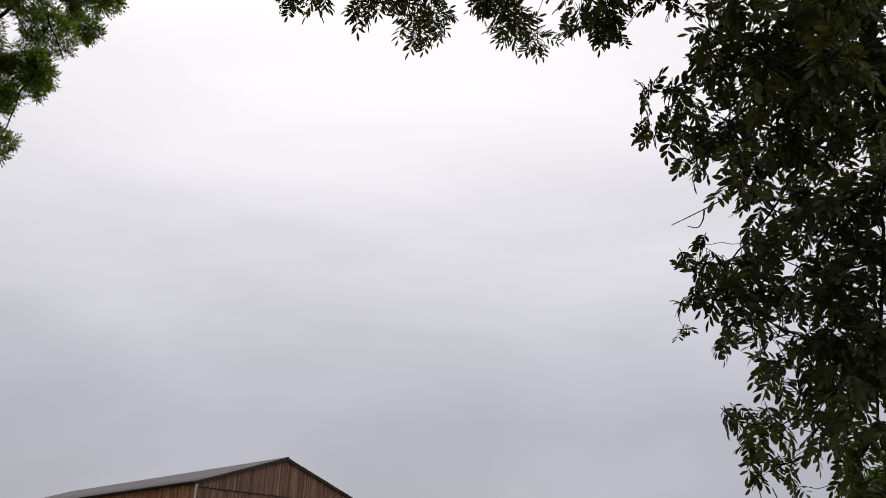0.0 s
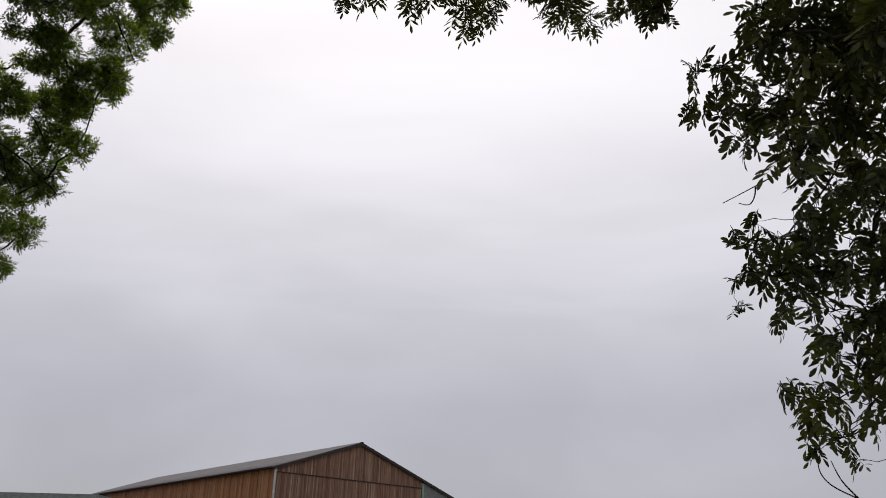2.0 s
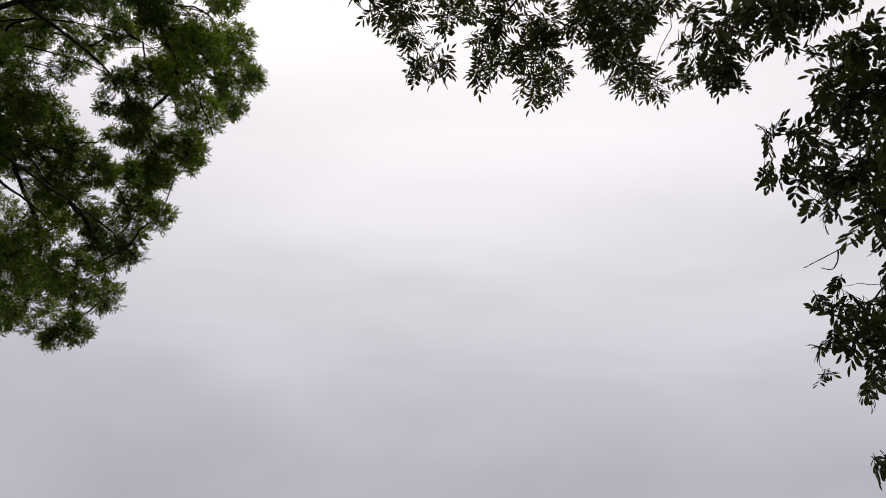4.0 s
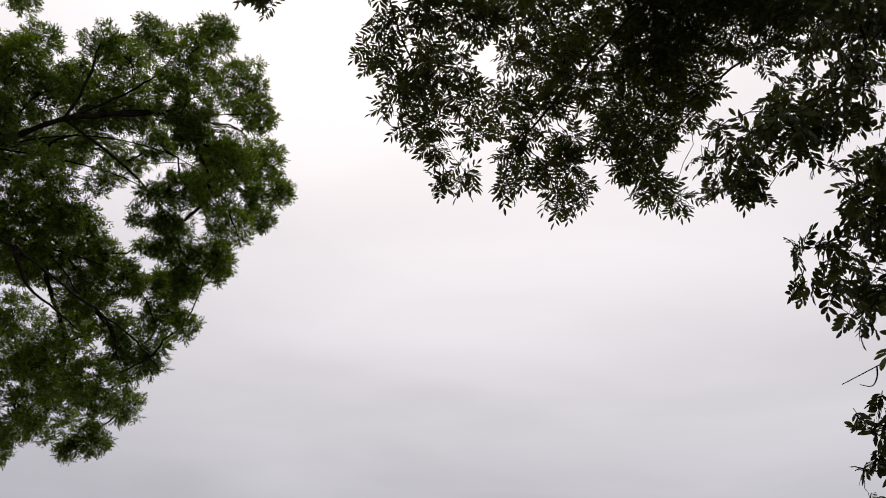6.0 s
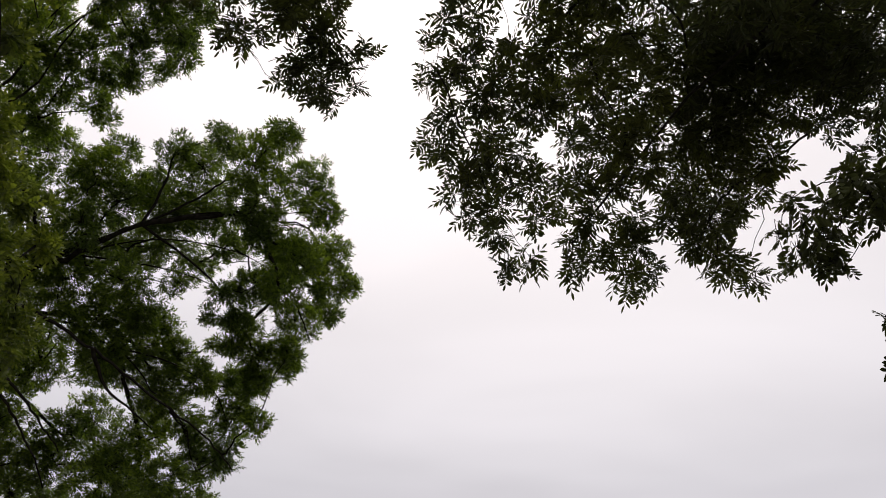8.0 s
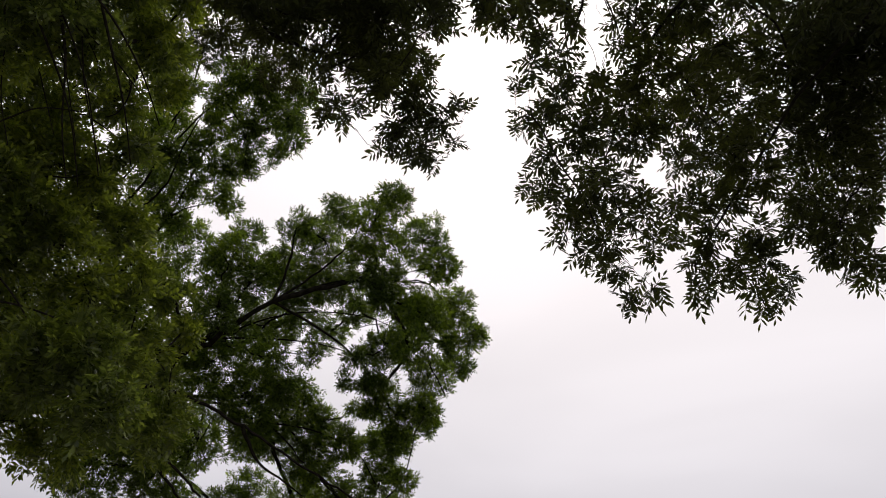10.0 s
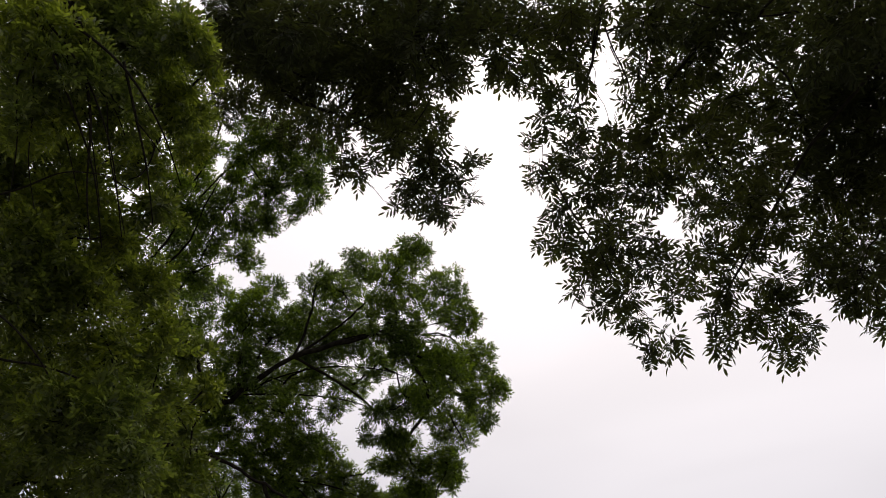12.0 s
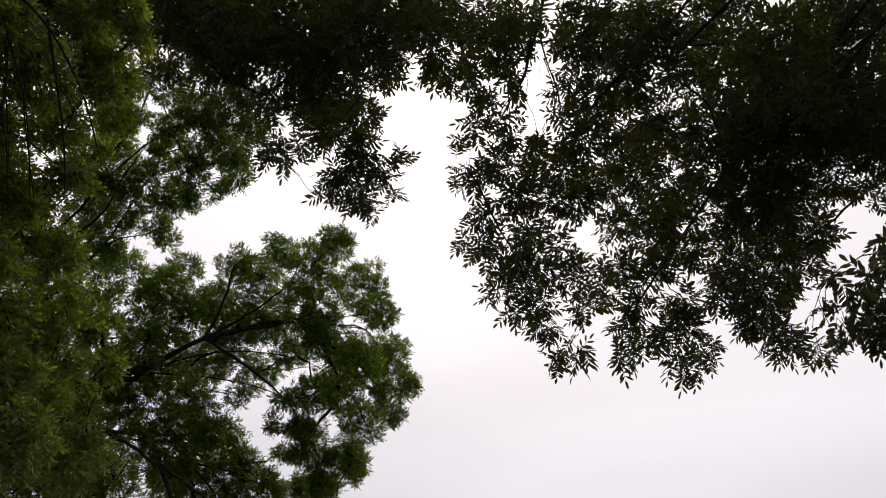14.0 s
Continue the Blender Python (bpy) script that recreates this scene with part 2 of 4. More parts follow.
    for side in (-1, 1):
        for y0, y1 in ((-0.16, -0.11), (BARN_L + 0.11, BARN_L + 0.16)):
            bm = bmesh.new()
            run = BARN_W / 2 + 0.17 + (LEAN if side > 0 else 0)
            xe, xm = BARN_W / 2 + side * run, BARN_W / 2
            ze = RIDGE - slope * run
            v = [bm.verts.new(c) for y in (y0, y1) for c in ((xe, y, ze - 0.13), (xm, y, RIDGE - 0.13), (xm, y, RIDGE + 0.0), (xe, y, ze + 0.0))]
            bm.faces.new(v[3::-1]), bm.faces.new(v[4:])
            for i in range(4):
                bm.faces.new((v[i], v[(i + 1) % 4], v[4 + (i + 1) % 4], v[4 + i]))
            part("verge_board", bm, TRIM, barn, "dark brown verge board")
    co, faces = [], []
    for y in (-0.17, BARN_L + 0.17):
        for j in range(9):
            a = math.pi * j / 8
            co.append((BARN_W / 2 + 0.11 * math.cos(a), y, RIDGE + 0.01 + 0.045 * math.sin(a)))
    for j in range(8):
        faces.append((j, j + 1, j + 10, j + 9))
    part("ridge_cap", quads("ridge_cap", co, faces), ROOF, barn, "rounded grey ridge cap")
    # half-round gutter along the eave
    co, faces = [], []
    ze = RIDGE - slope * (BARN_W / 2 + 0.2)
    for y in (-0.14, BARN_L + 0.14):
        for rad in (0.085, 0.075):
            for j in range(7):
                a = math.pi + math.pi * j / 6
                co.append((-0.24 + rad * math.cos(a), y, ze + 0.0 + rad * math.sin(a)))
    for j in range(6):
        faces += [(j, j + 1, j + 15, j + 14), (j + 7, j + 21, j + 22, j + 8), (j, j + 7, j + 8, j + 1), (j + 14, j + 15, j + 22, j + 21)]
    part("gutter", quads("gutter", co, faces), TRIM, barn, "dark half-round gutter")
    bm = bmesh.new()
    bmesh.ops.create_cone(bm, cap_ends=True, segments=12, radius1=0.055, radius2=0.055, depth=EAVE - 0.15, matrix=Matrix.Translation((-0.07, -0.08, EAVE / 2 - 0.075)))
    part("downpipe", bm, PIPE, barn, "pale grey metal corner downpipe")
    # grey translucent bay and green corner post
    bm = bmesh.new()
    v = slab(bm, (9.32, -0.05, 0.05), (BARN_W + LEAN, 0.05, 5))
    for p in v[4:]:
        p.co.z = roof_z(p.co.x) - 0.1
    part("sheet_panel", bm, SHEET, barn, "pale grey sheet bay")
    bm = bmesh.new()
    slab(bm, (9.18, -0.09, 0.05), (9.31, 0.05, roof_z(9.3) - 0.16))
    bmesh.ops.bevel(bm, geom=bm.edges[:], offset=0.012, segments=1, affect="EDGES")
    part("post", bm, GREEN, barn, "green painted post")
    return barn


build_barn()


def build_hall():
    """A low pale hall beyond the barn's far corner."""
    hall = thing("farm_hall", "pale metal-clad farm hall with a grey-green fascia", "farm building", at=(-19.9, 41.2, 0), turn=183.5)
    bm = bmesh.new()
    slab(bm, (0.15, -14, 0), (29.85, -0.15, 4.85))
    part("wall", bm, HALL_WALL, hall)
    bm = bmesh.new()
    for k in range(100):
        slab(bm, (0.15 + k * 0.297, -0.148, 0.05), (0.15 + k * 0.297 + 0.12, -0.11, 4.85))
    part("wall_rib", bm, HALL_WALL, hall, "vertical cladding ribs")["kind"] = "stuff"
    bm = bmesh.new()
    slab(bm, (0, -14.15, 4.87), (30, 0, 5.19))
    bmesh.ops.bevel(bm, geom=bm.edges[:], offset=0.02, segments=2, affect="EDGES")
    part("fascia", bm, HALL_EDGE, hall, "grey-green metal fascia")
    bm = bmesh.new()
    v = slab(bm, (0.1, -14.05, 5.195), (29.9, -0.1, 5.2))
    for p in v[4:]:
        p.co.z = 5.2 + 0.9 * (1 - abs(p.co.y + 7.07) / 7.0)
    part("roof", bm, ROOF, hall)
    return hall


build_hall()

# ---- trees ----


def leaflet(detail, broad):
    """One blade, 1 long along y: corners and quads, folded along the midrib."""
    if detail < 0:
        return np.array([(0, 0, 0), (0.195, 0.56, 0.01), (0, 1, -0.1), (-0.195, 0.56, 0.01)]), [(0, 1, 2, 3)]
    if detail:
        rows = ((0.0, 0.0), (0.12, 0.09), (0.30, 0.155), (0.50, 0.185), (0.70, 0.18), (0.88, 0.11), (1.0, 0.0))
        co, faces = [], []
        for s, w in rows:
            z = -0.13 * s * s
            co += [(-w, s, z + w * 0.3), (0, s, z), (w, s, z + w * 0.3)]
        for i in range(len(rows) - 1):
            a = 3 * i
            faces += [(a, a + 1, a + 4, a + 3), (a + 1, a + 2, a + 5, a + 4)]
        return np.array(co), faces
    if broad > 1:
        co = [(0, 0, 0), (0, 0.62, -0.03), (0, 1, -0.12)]
        for sgn in (-1, 1):
            co += [(sgn * 0.11, 0.27, 0.03), (sgn * 0.16, 0.6, 0.01), (sgn * 0.10, 0.87, -0.06)]
        return np.array(co), [(0, 1, 4, 3), (1, 2, 5, 4), (0, 6, 7, 1), (1, 7, 8, 2)]
    co = [(0, 0, 0), (0, 1, -0.12), (-0.13, 0.36, 0.03), (-0.122, 0.74, -0.03), (0.13, 0.36, 0.03), (0.122, 0.74, -0.03)]
    return np.array(co), [(0, 1, 3, 2), (0, 4, 5, 1)]


def compound_leaf(rnd, detail, broad=1.0):
    """An ash leaf, 1 long along y with its face up z: a curved stalk with pairs of blades and one at the tip."""
    blade, bq = leaflet(detail, broad)
    co, faces = [], []
    droop, side = rnd.uniform(0.05, 0.35), rnd.uniform(-0.12, 0.12)

    def stalk(s):
        return np.array((side * s * s, s * 0.72, -droop * s * s * 0.6))

    steps, round_ = (5, 3) if detail > 0 else (2, 2)
    for i in range(steps + 1):
        s = i / steps
        c, w = stalk(s), 0.008 * (1 - 0.6 * s)
        co += [c + (-w, 0, 0), c + (w, 0, 0), c + (0, 0, -1.6 * w)][:round_]
    for i in range(steps):
        a = round_ * i
        for j in range(3 if detail > 0 else 1):
            faces.append((a + j, a + (j + 1) % round_, a + round_ + (j + 1) % round_, a + round_ + j))
    pairs = rnd.choice((3, 4, 4, 5) if detail >= 0 else (2, 3, 3))
    spots = [(0.26 + 0.66 * k / (pairs - 0.5), sgn) for k in range(pairs) for sgn in (-1, 1)] + [(1.0, 0)]
    for s, sgn in spots:
        size = (rnd.uniform(0.30, 0.37) if detail >= 0 else rnd.uniform(0.36, 0.44)) * (0.82 + 0.28 * math.sin(math.pi * min(s, 0.85)))
        turn = -sgn * radians(rnd.uniform(50, 66) - 12 * s) + radians(rnd.uniform(-7, 7))
        dip, roll = -radians(rnd.uniform(0, 20)), radians(rnd.uniform(-16, 16)) + sgn * radians(8)
        m = np.array((Euler((0, 0, turn)).to_matrix() @ Euler((dip, 0, 0)).to_matrix() @ Euler((0, roll, 0)).to_matrix()))
        base = len(co)
        wide = rnd.uniform(0.85, 1.15) * broad
        co += list((blade * (wide * size, size, size)) @ m.T + stalk(s))
        faces += [tuple(base + q for q in f) for f in bq]
    return np.array(co, float), np.array(faces, np.int32)


rnd = random.Random(11)
LEAVES = [compound_leaf(rnd, 0) for _ in range(10)]
BROAD = [compound_leaf(rnd, 0, 1.12) for _ in range(10)]
FINE = [compound_leaf(rnd, 1) for _ in range(8)]
SIMPLE = [compound_leaf(rnd, -1) for _ in range(10)]


def unit(v):
    return v / (np.linalg.norm(v, axis=-1, keepdims=True) + 1e-9)


def tube(co, faces, path, radii, sides):
    """Adds a tapered tube along a path to lists of corners and quads."""
    path = np.asarray(path, float)
    along = unit(np.gradient(path, axis=0))
    ref = np.array((0.31, 0.17, 0.93)) if abs(along[0][2]) < 0.85 else np.array((1.0, 0.1, 0.05))
    u = unit(np.cross(along, ref))
    v = np.cross(along, u)
    base = len(co)
    for p, a, b, r in zip(path, u, v, radii):
        for k in range(sides):
            t = math.tau * k / sides
            co.append(p + r * (a * math.cos(t) + b * math.sin(t)))
    for i in range(len(path) - 1):
        for k in range(sides):
            q, w = base + i * sides + k, base + i * sides + (k + 1) % sides
            faces.append((q, w, w + sides, q + sides))


def bent(a, b, rng, sag=0.0, wild=0.08, steps=6, before=None):
    """A crooked line from a to b that sags in the middle, or that leaves a in the direction from before to a."""
    a, b = np.asarray(a, float), np.asarray(b, float)
    d = np.linalg.norm(b - a)
    s = np.linspace(0, 1, steps)[:, None]
    path = a + (b - a) * s + np.array((0, 0, sag * d)) * (4 * s * (1 - s))
    if before is not None:
        mid = a + unit(unit(a - before) + 3.0 * unit(b - a)) * d * 0.42
        path = a * (1 - s) ** 2 + mid * 2 * s * (1 - s) + b * s * s
    kink = rng.normal(size=(steps, 3)) * wild * d * np.sin(math.pi * s)
    return path + kink


CROWD = []


def sprays(clumps, rng, dense, length, tuft=0, hang=0.0):
    """Leaf tufts of each clump, which keep clear of one another: stalk base, direction and length of each leaf, and the twigs that carry them."""
    at, way, long, twigs = [], [], [], []
    for x, y, z, r in clumps:
        c = np.array((x, y, z))
        size = min(length, (0.11 if tuft or hang else 0.15) + 0.7 * r)
        near = r < 0.8 * size
        count = max(3, round(dense * ((44 if tuft else 36) if near else 3.6 if tuft else 8.5) * (r / size) ** 2))
        reach = max(0.02, 0.5 * r if tuft else 0.0, r - (0.1 if near else 0.66 if tuft else 0.4) * size)
        if CROWD:
            old = np.concatenate(CROWD)
            old = old[np.linalg.norm(old - c, axis=1) < reach + size]
        else:
            old = np.zeros((0, 3))
        tips = np.concatenate([old, np.zeros((count, 3))])
        for k in range(len(old), len(tips)):
            out = unit(rng.normal(size=(7, 3)))
            tries = c + out * reach * rng.random((7, 1)) ** 0.36
            best = np.argmax(((tries[:, None] - tips[None, :k]) ** 2).sum(2).min(1)) if k else 0
            tip, out = tries[best], out[best]
            tips[k] = tip
            if near:
                d = unit(out * (0.9 - 0.4 * hang) + rng.normal(size=3) * 0.45 + (0, 0, -0.2 - 0.4 * hang))
                s = size * rng.uniform(0.8, 1.1)
                at.append(tip - d * s * 0.45), way.append(d), long.append(s)
                if hang or rng.random() < 0.55:
                    twigs.append((c, at[-1]))
                continue
            # rosettes of opposite leaves at the twig's end; those of the far crowns stand in close tufts
            for _ in range(rng.integers(2, 5) if tuft else 1):
                axis = unit(out + rng.normal(size=3) * (0.6 if tuft else 0.35) + (0, 0, 0.5 if tuft else 0.15))
                u = unit(np.cross(axis, (0.3, 0.9, 0.2)))
                v = np.cross(axis, u)
                foot = tip + unit(rng.normal(size=3)) * 0.5 * size * (tuft > 0)
                if hang or rng.random() < (0.3 if tuft else 0.6):
                    twigs.append((c, foot - axis * 0.25 * size))
                turn, many = rng.random() * math.tau, rng.integers(tuft - 1, tuft + 2) if tuft else rng.integers(4, 6)
                for j in range(many):
                    a = turn + math.tau * j / many + rng.normal() * 0.2
                    d = unit(u * math.cos(a) + v * math.sin(a) + axis * rng.uniform(0.1, 1.3) - (0, 0, 0 if tuft else 0.25 + 0.5 * hang))
                    at.append(foot - axis * 0.25 * size), way.append(d), long.append(size * rng.uniform(0.75, 1.1))
        CROWD.append(tips[len(old):])
    return np.array(at), np.array(way), np.array(long), twigs


def frames_of(way, rng, loose=0.3):
    """Axes for leaves that run along way and face mostly upwards."""
    up = unit(np.array((0, 0, 1.0)) + rng.normal(size=way.shape) * loose)
    x = unit(np.cross(way, up))
    return np.stack([x, way, np.cross(x, way)], axis=2)


def foliage_mesh(at, way, long, rng, kinds, loose):
    axes = frames_of(way, rng, loose)
    pick = rng.integers(0, len(kinds), len(at))
    cos, loops, base = [], [], 0
    for k, (co, faces) in enumerate(kinds):
        mine = np.where(pick == k)[0]
        if not len(mine):
            continue
        pts = np.einsum("nij,vj->nvi", axes[mine], co) * long[mine][:, None, None] + at[mine][:, None, :]
        idx = faces[None] + (np.arange(len(mine)) * len(co))[:, None, None] + base
        cos.append(pts.reshape(-1, 3)), loops.append(idx.reshape(-1))
        base += pts.shape[0] * pts.shape[1]
    loops = np.concatenate(loops)
    return mesh_from("foliage", np.concatenate(cos), loops, np.arange(len(loops) // 4) * 4)


FINE_MESHES = []


def bough(tree, root, clumps, seed, dense=1.0, length=0.15, leaf=None, through_points=(), thick=0.011, singles=0, label="", sag=0.05, hang=0.0):
    """A limb that starts at root, forks towards its clumps and carries their twigs and leaves."""
    rng = np.random.default_rng(seed)
    nodes, parent = [np.array(root, float)], [-1]
    for p in through_points:
        nodes.append(np.array(p, float)), parent.append(len(nodes) - 2)
    left = [np.array(c[:3]) for c in clumps]

    def sharp(v, j):
        """How far a fork at node j would turn from its limb."""
        return 1.0 if parent[j] < 0 else 1.5 - 0.5 * float(unit(v) @ unit(nodes[j] - nodes[parent[j]]))

    run = [0.0]
    for i in range(1, len(nodes)):
        run.append(run[parent[i]] + np.linalg.norm(nodes[i] - nodes[parent[i]]))
    while left:
        best = min(((np.linalg.norm(p - q) * sharp(p - q, j) + 0.25 * run[j], i, j) for i, p in enumerate(left) for j, q in enumerate(nodes) if j or len(nodes) == 1 + len(through_points)), key=lambda e: e[0])
        p = left.pop(best[1])
        nodes.append(p), parent.append(best[2])
        run.append(run[best[2]] + np.linalg.norm(p - nodes[best[2]]))
    load = [1.0] * len(nodes)
    for i in range(len(nodes) - 1, 0, -1):
        load[parent[i]] += load[i]
    co, faces = [], []
    for i in range(1, len(nodes)):
        a, b = nodes[parent[i]], nodes[i]
        r0 = thick * math.sqrt(load[i]) * 1.15
        r1 = thick * math.sqrt(max(load[i] - 1, 0.4))
        path = bent(a, b, rng, sag if parent[i] == 0 else 0.02, 0.02 if load[i] > 4 else 0.03, 9 if parent[i] == 0 else 7, nodes[parent[parent[i]]] if parent[i] > 0 else None)
        tube(co, faces, path, np.linspace(r0, r1, len(path)), 8 if r0 > 0.02 else 5)
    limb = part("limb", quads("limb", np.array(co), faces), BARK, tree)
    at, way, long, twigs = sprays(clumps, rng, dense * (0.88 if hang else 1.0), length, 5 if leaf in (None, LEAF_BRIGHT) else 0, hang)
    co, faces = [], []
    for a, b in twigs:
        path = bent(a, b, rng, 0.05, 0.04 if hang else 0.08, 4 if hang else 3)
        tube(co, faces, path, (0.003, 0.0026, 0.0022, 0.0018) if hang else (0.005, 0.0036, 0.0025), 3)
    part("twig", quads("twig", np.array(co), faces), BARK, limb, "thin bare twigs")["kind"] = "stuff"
    if singles:
        axes = frames_of(way, rng, 0.6)
        order = rng.permutation(len(at))
        if not FINE_MESHES:
            for c, f in FINE:
                me = quads("leaf", c, f)
                me.materials.append(LEAF_SHADED_SINGLE)
                FINE_MESHES.append(me)
        for i in order[:singles]:
            ob = new("leaf", FINE_MESHES[int(rng.integers(0, len(FINE_MESHES)))])
            m = Matrix([[*(axes[i][r] * long[i]), at[i][r]] for r in range(3)] + [[0, 0, 0, 1]])
            ob.parent, ob.matrix_basis = limb, m
        keep = order[singles:]
        at, way, long = at[keep], way[keep], long[keep]
    if len(at):
        kinds, loose = (SIMPLE, 0.45) if leaf in (None, LEAF_BRIGHT) else (BROAD, 0.6) if hang else (LEAVES, 0.3)
        ob = part("foliage", foliage_mesh(at, way, long, rng, kinds, loose), leaf or LEAF, limb, label)
        ob["kind"] = "stuff"
    return limb


def branch(tree, line, r0, r1):
    """A bare crooked branch through a few points, tapering from r0 to r1."""
    p = np.array(line)
    s = np.linspace(0, len(p) - 1, 6 * (len(p) - 1) + 1)
    path = np.stack([np.interp(s, np.arange(len(p)), p[:, k]) for k in range(3)], 1)
    for _ in range(3 if r0 > 0.02 else 7):
        path[1:-1] = 0.5 * path[1:-1] + 0.25 * (path[2:] + path[:-2])
    wob = np.random.default_rng(len(scene.objects)).normal(size=path.shape) * r0 * 0.3 * (r0 > 0.02)
    co, faces = [], []
    tube(co, faces, path + wob, np.linspace(r0, r1, len(path)), 6)
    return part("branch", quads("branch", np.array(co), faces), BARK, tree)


def crown_top(tree, root, centre, half, count, seed, leaf=None):
    """The unseen rest of a crown, added out of view: large leafy clumps on an uneven shell round its centre."""
    rng = np.random.default_rng(seed)
    clumps = []
    for _ in range(count):
        d = unit(rng.normal(size=3) + (0, 0, 0.35))
        p = np.array(centre) + d * half * rng.uniform(0.6, 1.0)
        clumps.append((*p, rng.uniform(0.75, 1.15)))
    return bough(tree, root, clumps, seed + 100, dense=0.3, length=0.2, leaf=leaf, thick=0.02)


def ash_tree(base, height, girth, lean, label, seed):
    """The trunk with its root flare; boughs are added to it."""
    tree = thing("ash_tree", label, "tree", at=(0, 0, 0))
    rng = np.random.default_rng(seed)
    top = np.array((base[0] + lean[0], base[1] + lean[1], height))
    s = np.linspace(0, 1, 16)[:, None]
    path = np.array((base[0], base[1], -0.15)) * (1 - s) + top * s + rng.normal(size=(16, 3)) * (0.03, 0.03, 0) * (s > 0.05)
    rad = girth * (1 - 0.55 * s[:, 0]) + girth * 0.9 * np.exp(-s[:, 0] * 14)
    co, faces = [], []
    tube(co, faces, path, rad, 16)
    co = [p + 0.02 * noise.noise(Vector(p) * 2.5) * np.array((1, 1, 0)) for p in co]
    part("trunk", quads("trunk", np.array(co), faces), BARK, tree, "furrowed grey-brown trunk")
    return tree


# the ash across the way, to the left of the barn
TREE_FAR = ash_tree((-12.45, 6.00), 8.50, 0.30, (1.35, 0.45), "tall green ash tree with spreading leafy boughs", 1)
FORK = (-11.18, 6.42, 7.30)
bough(TREE_FAR, FORK, [
    (-9.43, 7.52, 8.87, 0.70), (-8.28, 6.63, 8.98, 0.65), (-8.13, 6.66, 9.83, 0.42), (-9.81, 8.48, 8.09, 0.72),
    (-9.13, 6.38, 8.49, 0.84), (-9.14, 6.08, 9.56, 0.77), (-8.51, 6.14, 9.92, 0.57), (-9.91, 7.41, 7.94, 0.79)], seed=21, dense=0.58, length=0.142, thick=0.0085)
bough(TREE_FAR, FORK, [
    (-5.01, 6.75, 10.29, 0.39), (-5.27, 6.68, 9.71, 0.51), (-5.89, 6.67, 10.29, 0.34), (-5.10, 7.82, 10.45, 0.51),
    (-6.66, 7.30, 10.51, 0.52), (-6.66, 6.60, 10.10, 0.35), (-4.69, 7.81, 9.79, 0.40), (-5.50, 7.31, 9.52, 0.61),
    (-6.61, 7.63, 9.89, 0.56), (-7.47, 7.42, 10.23, 0.44)], seed=22, dense=0.96, through_points=[(-9.55, 6.89, 8.02), (-8.28, 6.75, 8.11), (-6.85, 6.80, 8.82), (-5.67, 7.28, 9.35), (-4.93, 7.99, 9.61)], length=0.142, thick=0.0085)
bough(TREE_FAR, (-8.77, 7.15, 8.50), [
    (-4.87, 8.69, 9.58, 0.50), (-4.26, 8.41, 8.73, 0.27), (-5.00, 7.98, 9.02, 0.52), (-5.21, 9.85, 9.40, 0.31),
    (-5.34, 9.09, 8.71, 0.44), (-5.03, 7.86, 8.32, 0.40), (-6.05, 8.34, 8.74, 0.27), (-5.66, 8.23, 7.98, 0.36),
    (-5.63, 8.82, 7.85, 0.39), (-5.26, 9.10, 7.95, 0.28), (-5.69, 8.94, 7.51, 0.35), (-5.33, 7.51, 9.06, 0.33), (-6.07, 7.92, 8.00, 0.15), (-4.59, 8.21, 8.48, 0.26), (-5.79, 8.12, 8.01, 0.20)], seed=23, dense=1.14, through_points=[(-8.28, 6.75, 8.11), (-6.85, 6.80, 8.82), (-5.67, 7.28, 9.35), (-4.93, 7.99, 9.61)], length=0.142, thick=0.0085)
bough(TREE_FAR, FORK, [
    (-7.66, 6.56, 10.18, 0.42), (-7.82, 6.28, 9.62, 0.30), (-7.32, 6.69, 9.22, 0.44), (-7.23, 7.78, 9.35, 0.52),
    (-8.16, 7.30, 9.35, 0.50), (-6.98, 7.05, 8.02, 0.47), (-8.12, 6.93, 8.51, 0.55), (-6.62, 7.68, 8.47, 0.31)], seed=24, dense=0.66, length=0.142, thick=0.0085)
bough(TREE_FAR, FORK, [
    (-7.07, 8.24, 8.13, 0.32), (-6.91, 7.53, 7.83, 0.43), (-7.40, 8.41, 7.80, 0.69), (-6.94, 8.68, 7.88, 0.32),
    (-7.68, 7.73, 7.92, 0.54), (-6.34, 8.56, 7.38, 0.35), (-7.00, 8.70, 7.29, 0.49), (-7.38, 7.74, 7.23, 0.43),
    (-5.85, 8.38, 7.73, 0.21), (-6.41, 9.40, 7.73, 0.42), (-6.16, 8.53, 7.88, 0.20)], seed=25, dense=1.14, through_points=[(-8.31, 7.14, 7.63), (-7.32, 7.83, 7.45), (-6.71, 8.71, 6.91), (-6.42, 9.48, 6.25)], length=0.142, thick=0.0085)
bough(TREE_FAR, (-6.71, 8.71, 6.91), [
    (-5.16, 8.74, 7.87, 0.31), (-5.82, 9.96, 8.35, 0.23), (-6.01, 9.67, 8.05, 0.23), (-5.32, 8.67, 6.69, 0.27),
    (-6.27, 9.60, 7.30, 0.41), (-5.96, 9.14, 6.43, 0.32), (-6.62, 9.58, 6.57, 0.41), (-6.59, 9.87, 6.00, 0.33),
    (-6.25, 8.59, 5.69, 0.45), (-6.85, 9.70, 5.45, 0.37), (-7.04, 9.63, 5.25, 0.23)], seed=26, dense=1.14, length=0.142, thick=0.0085)
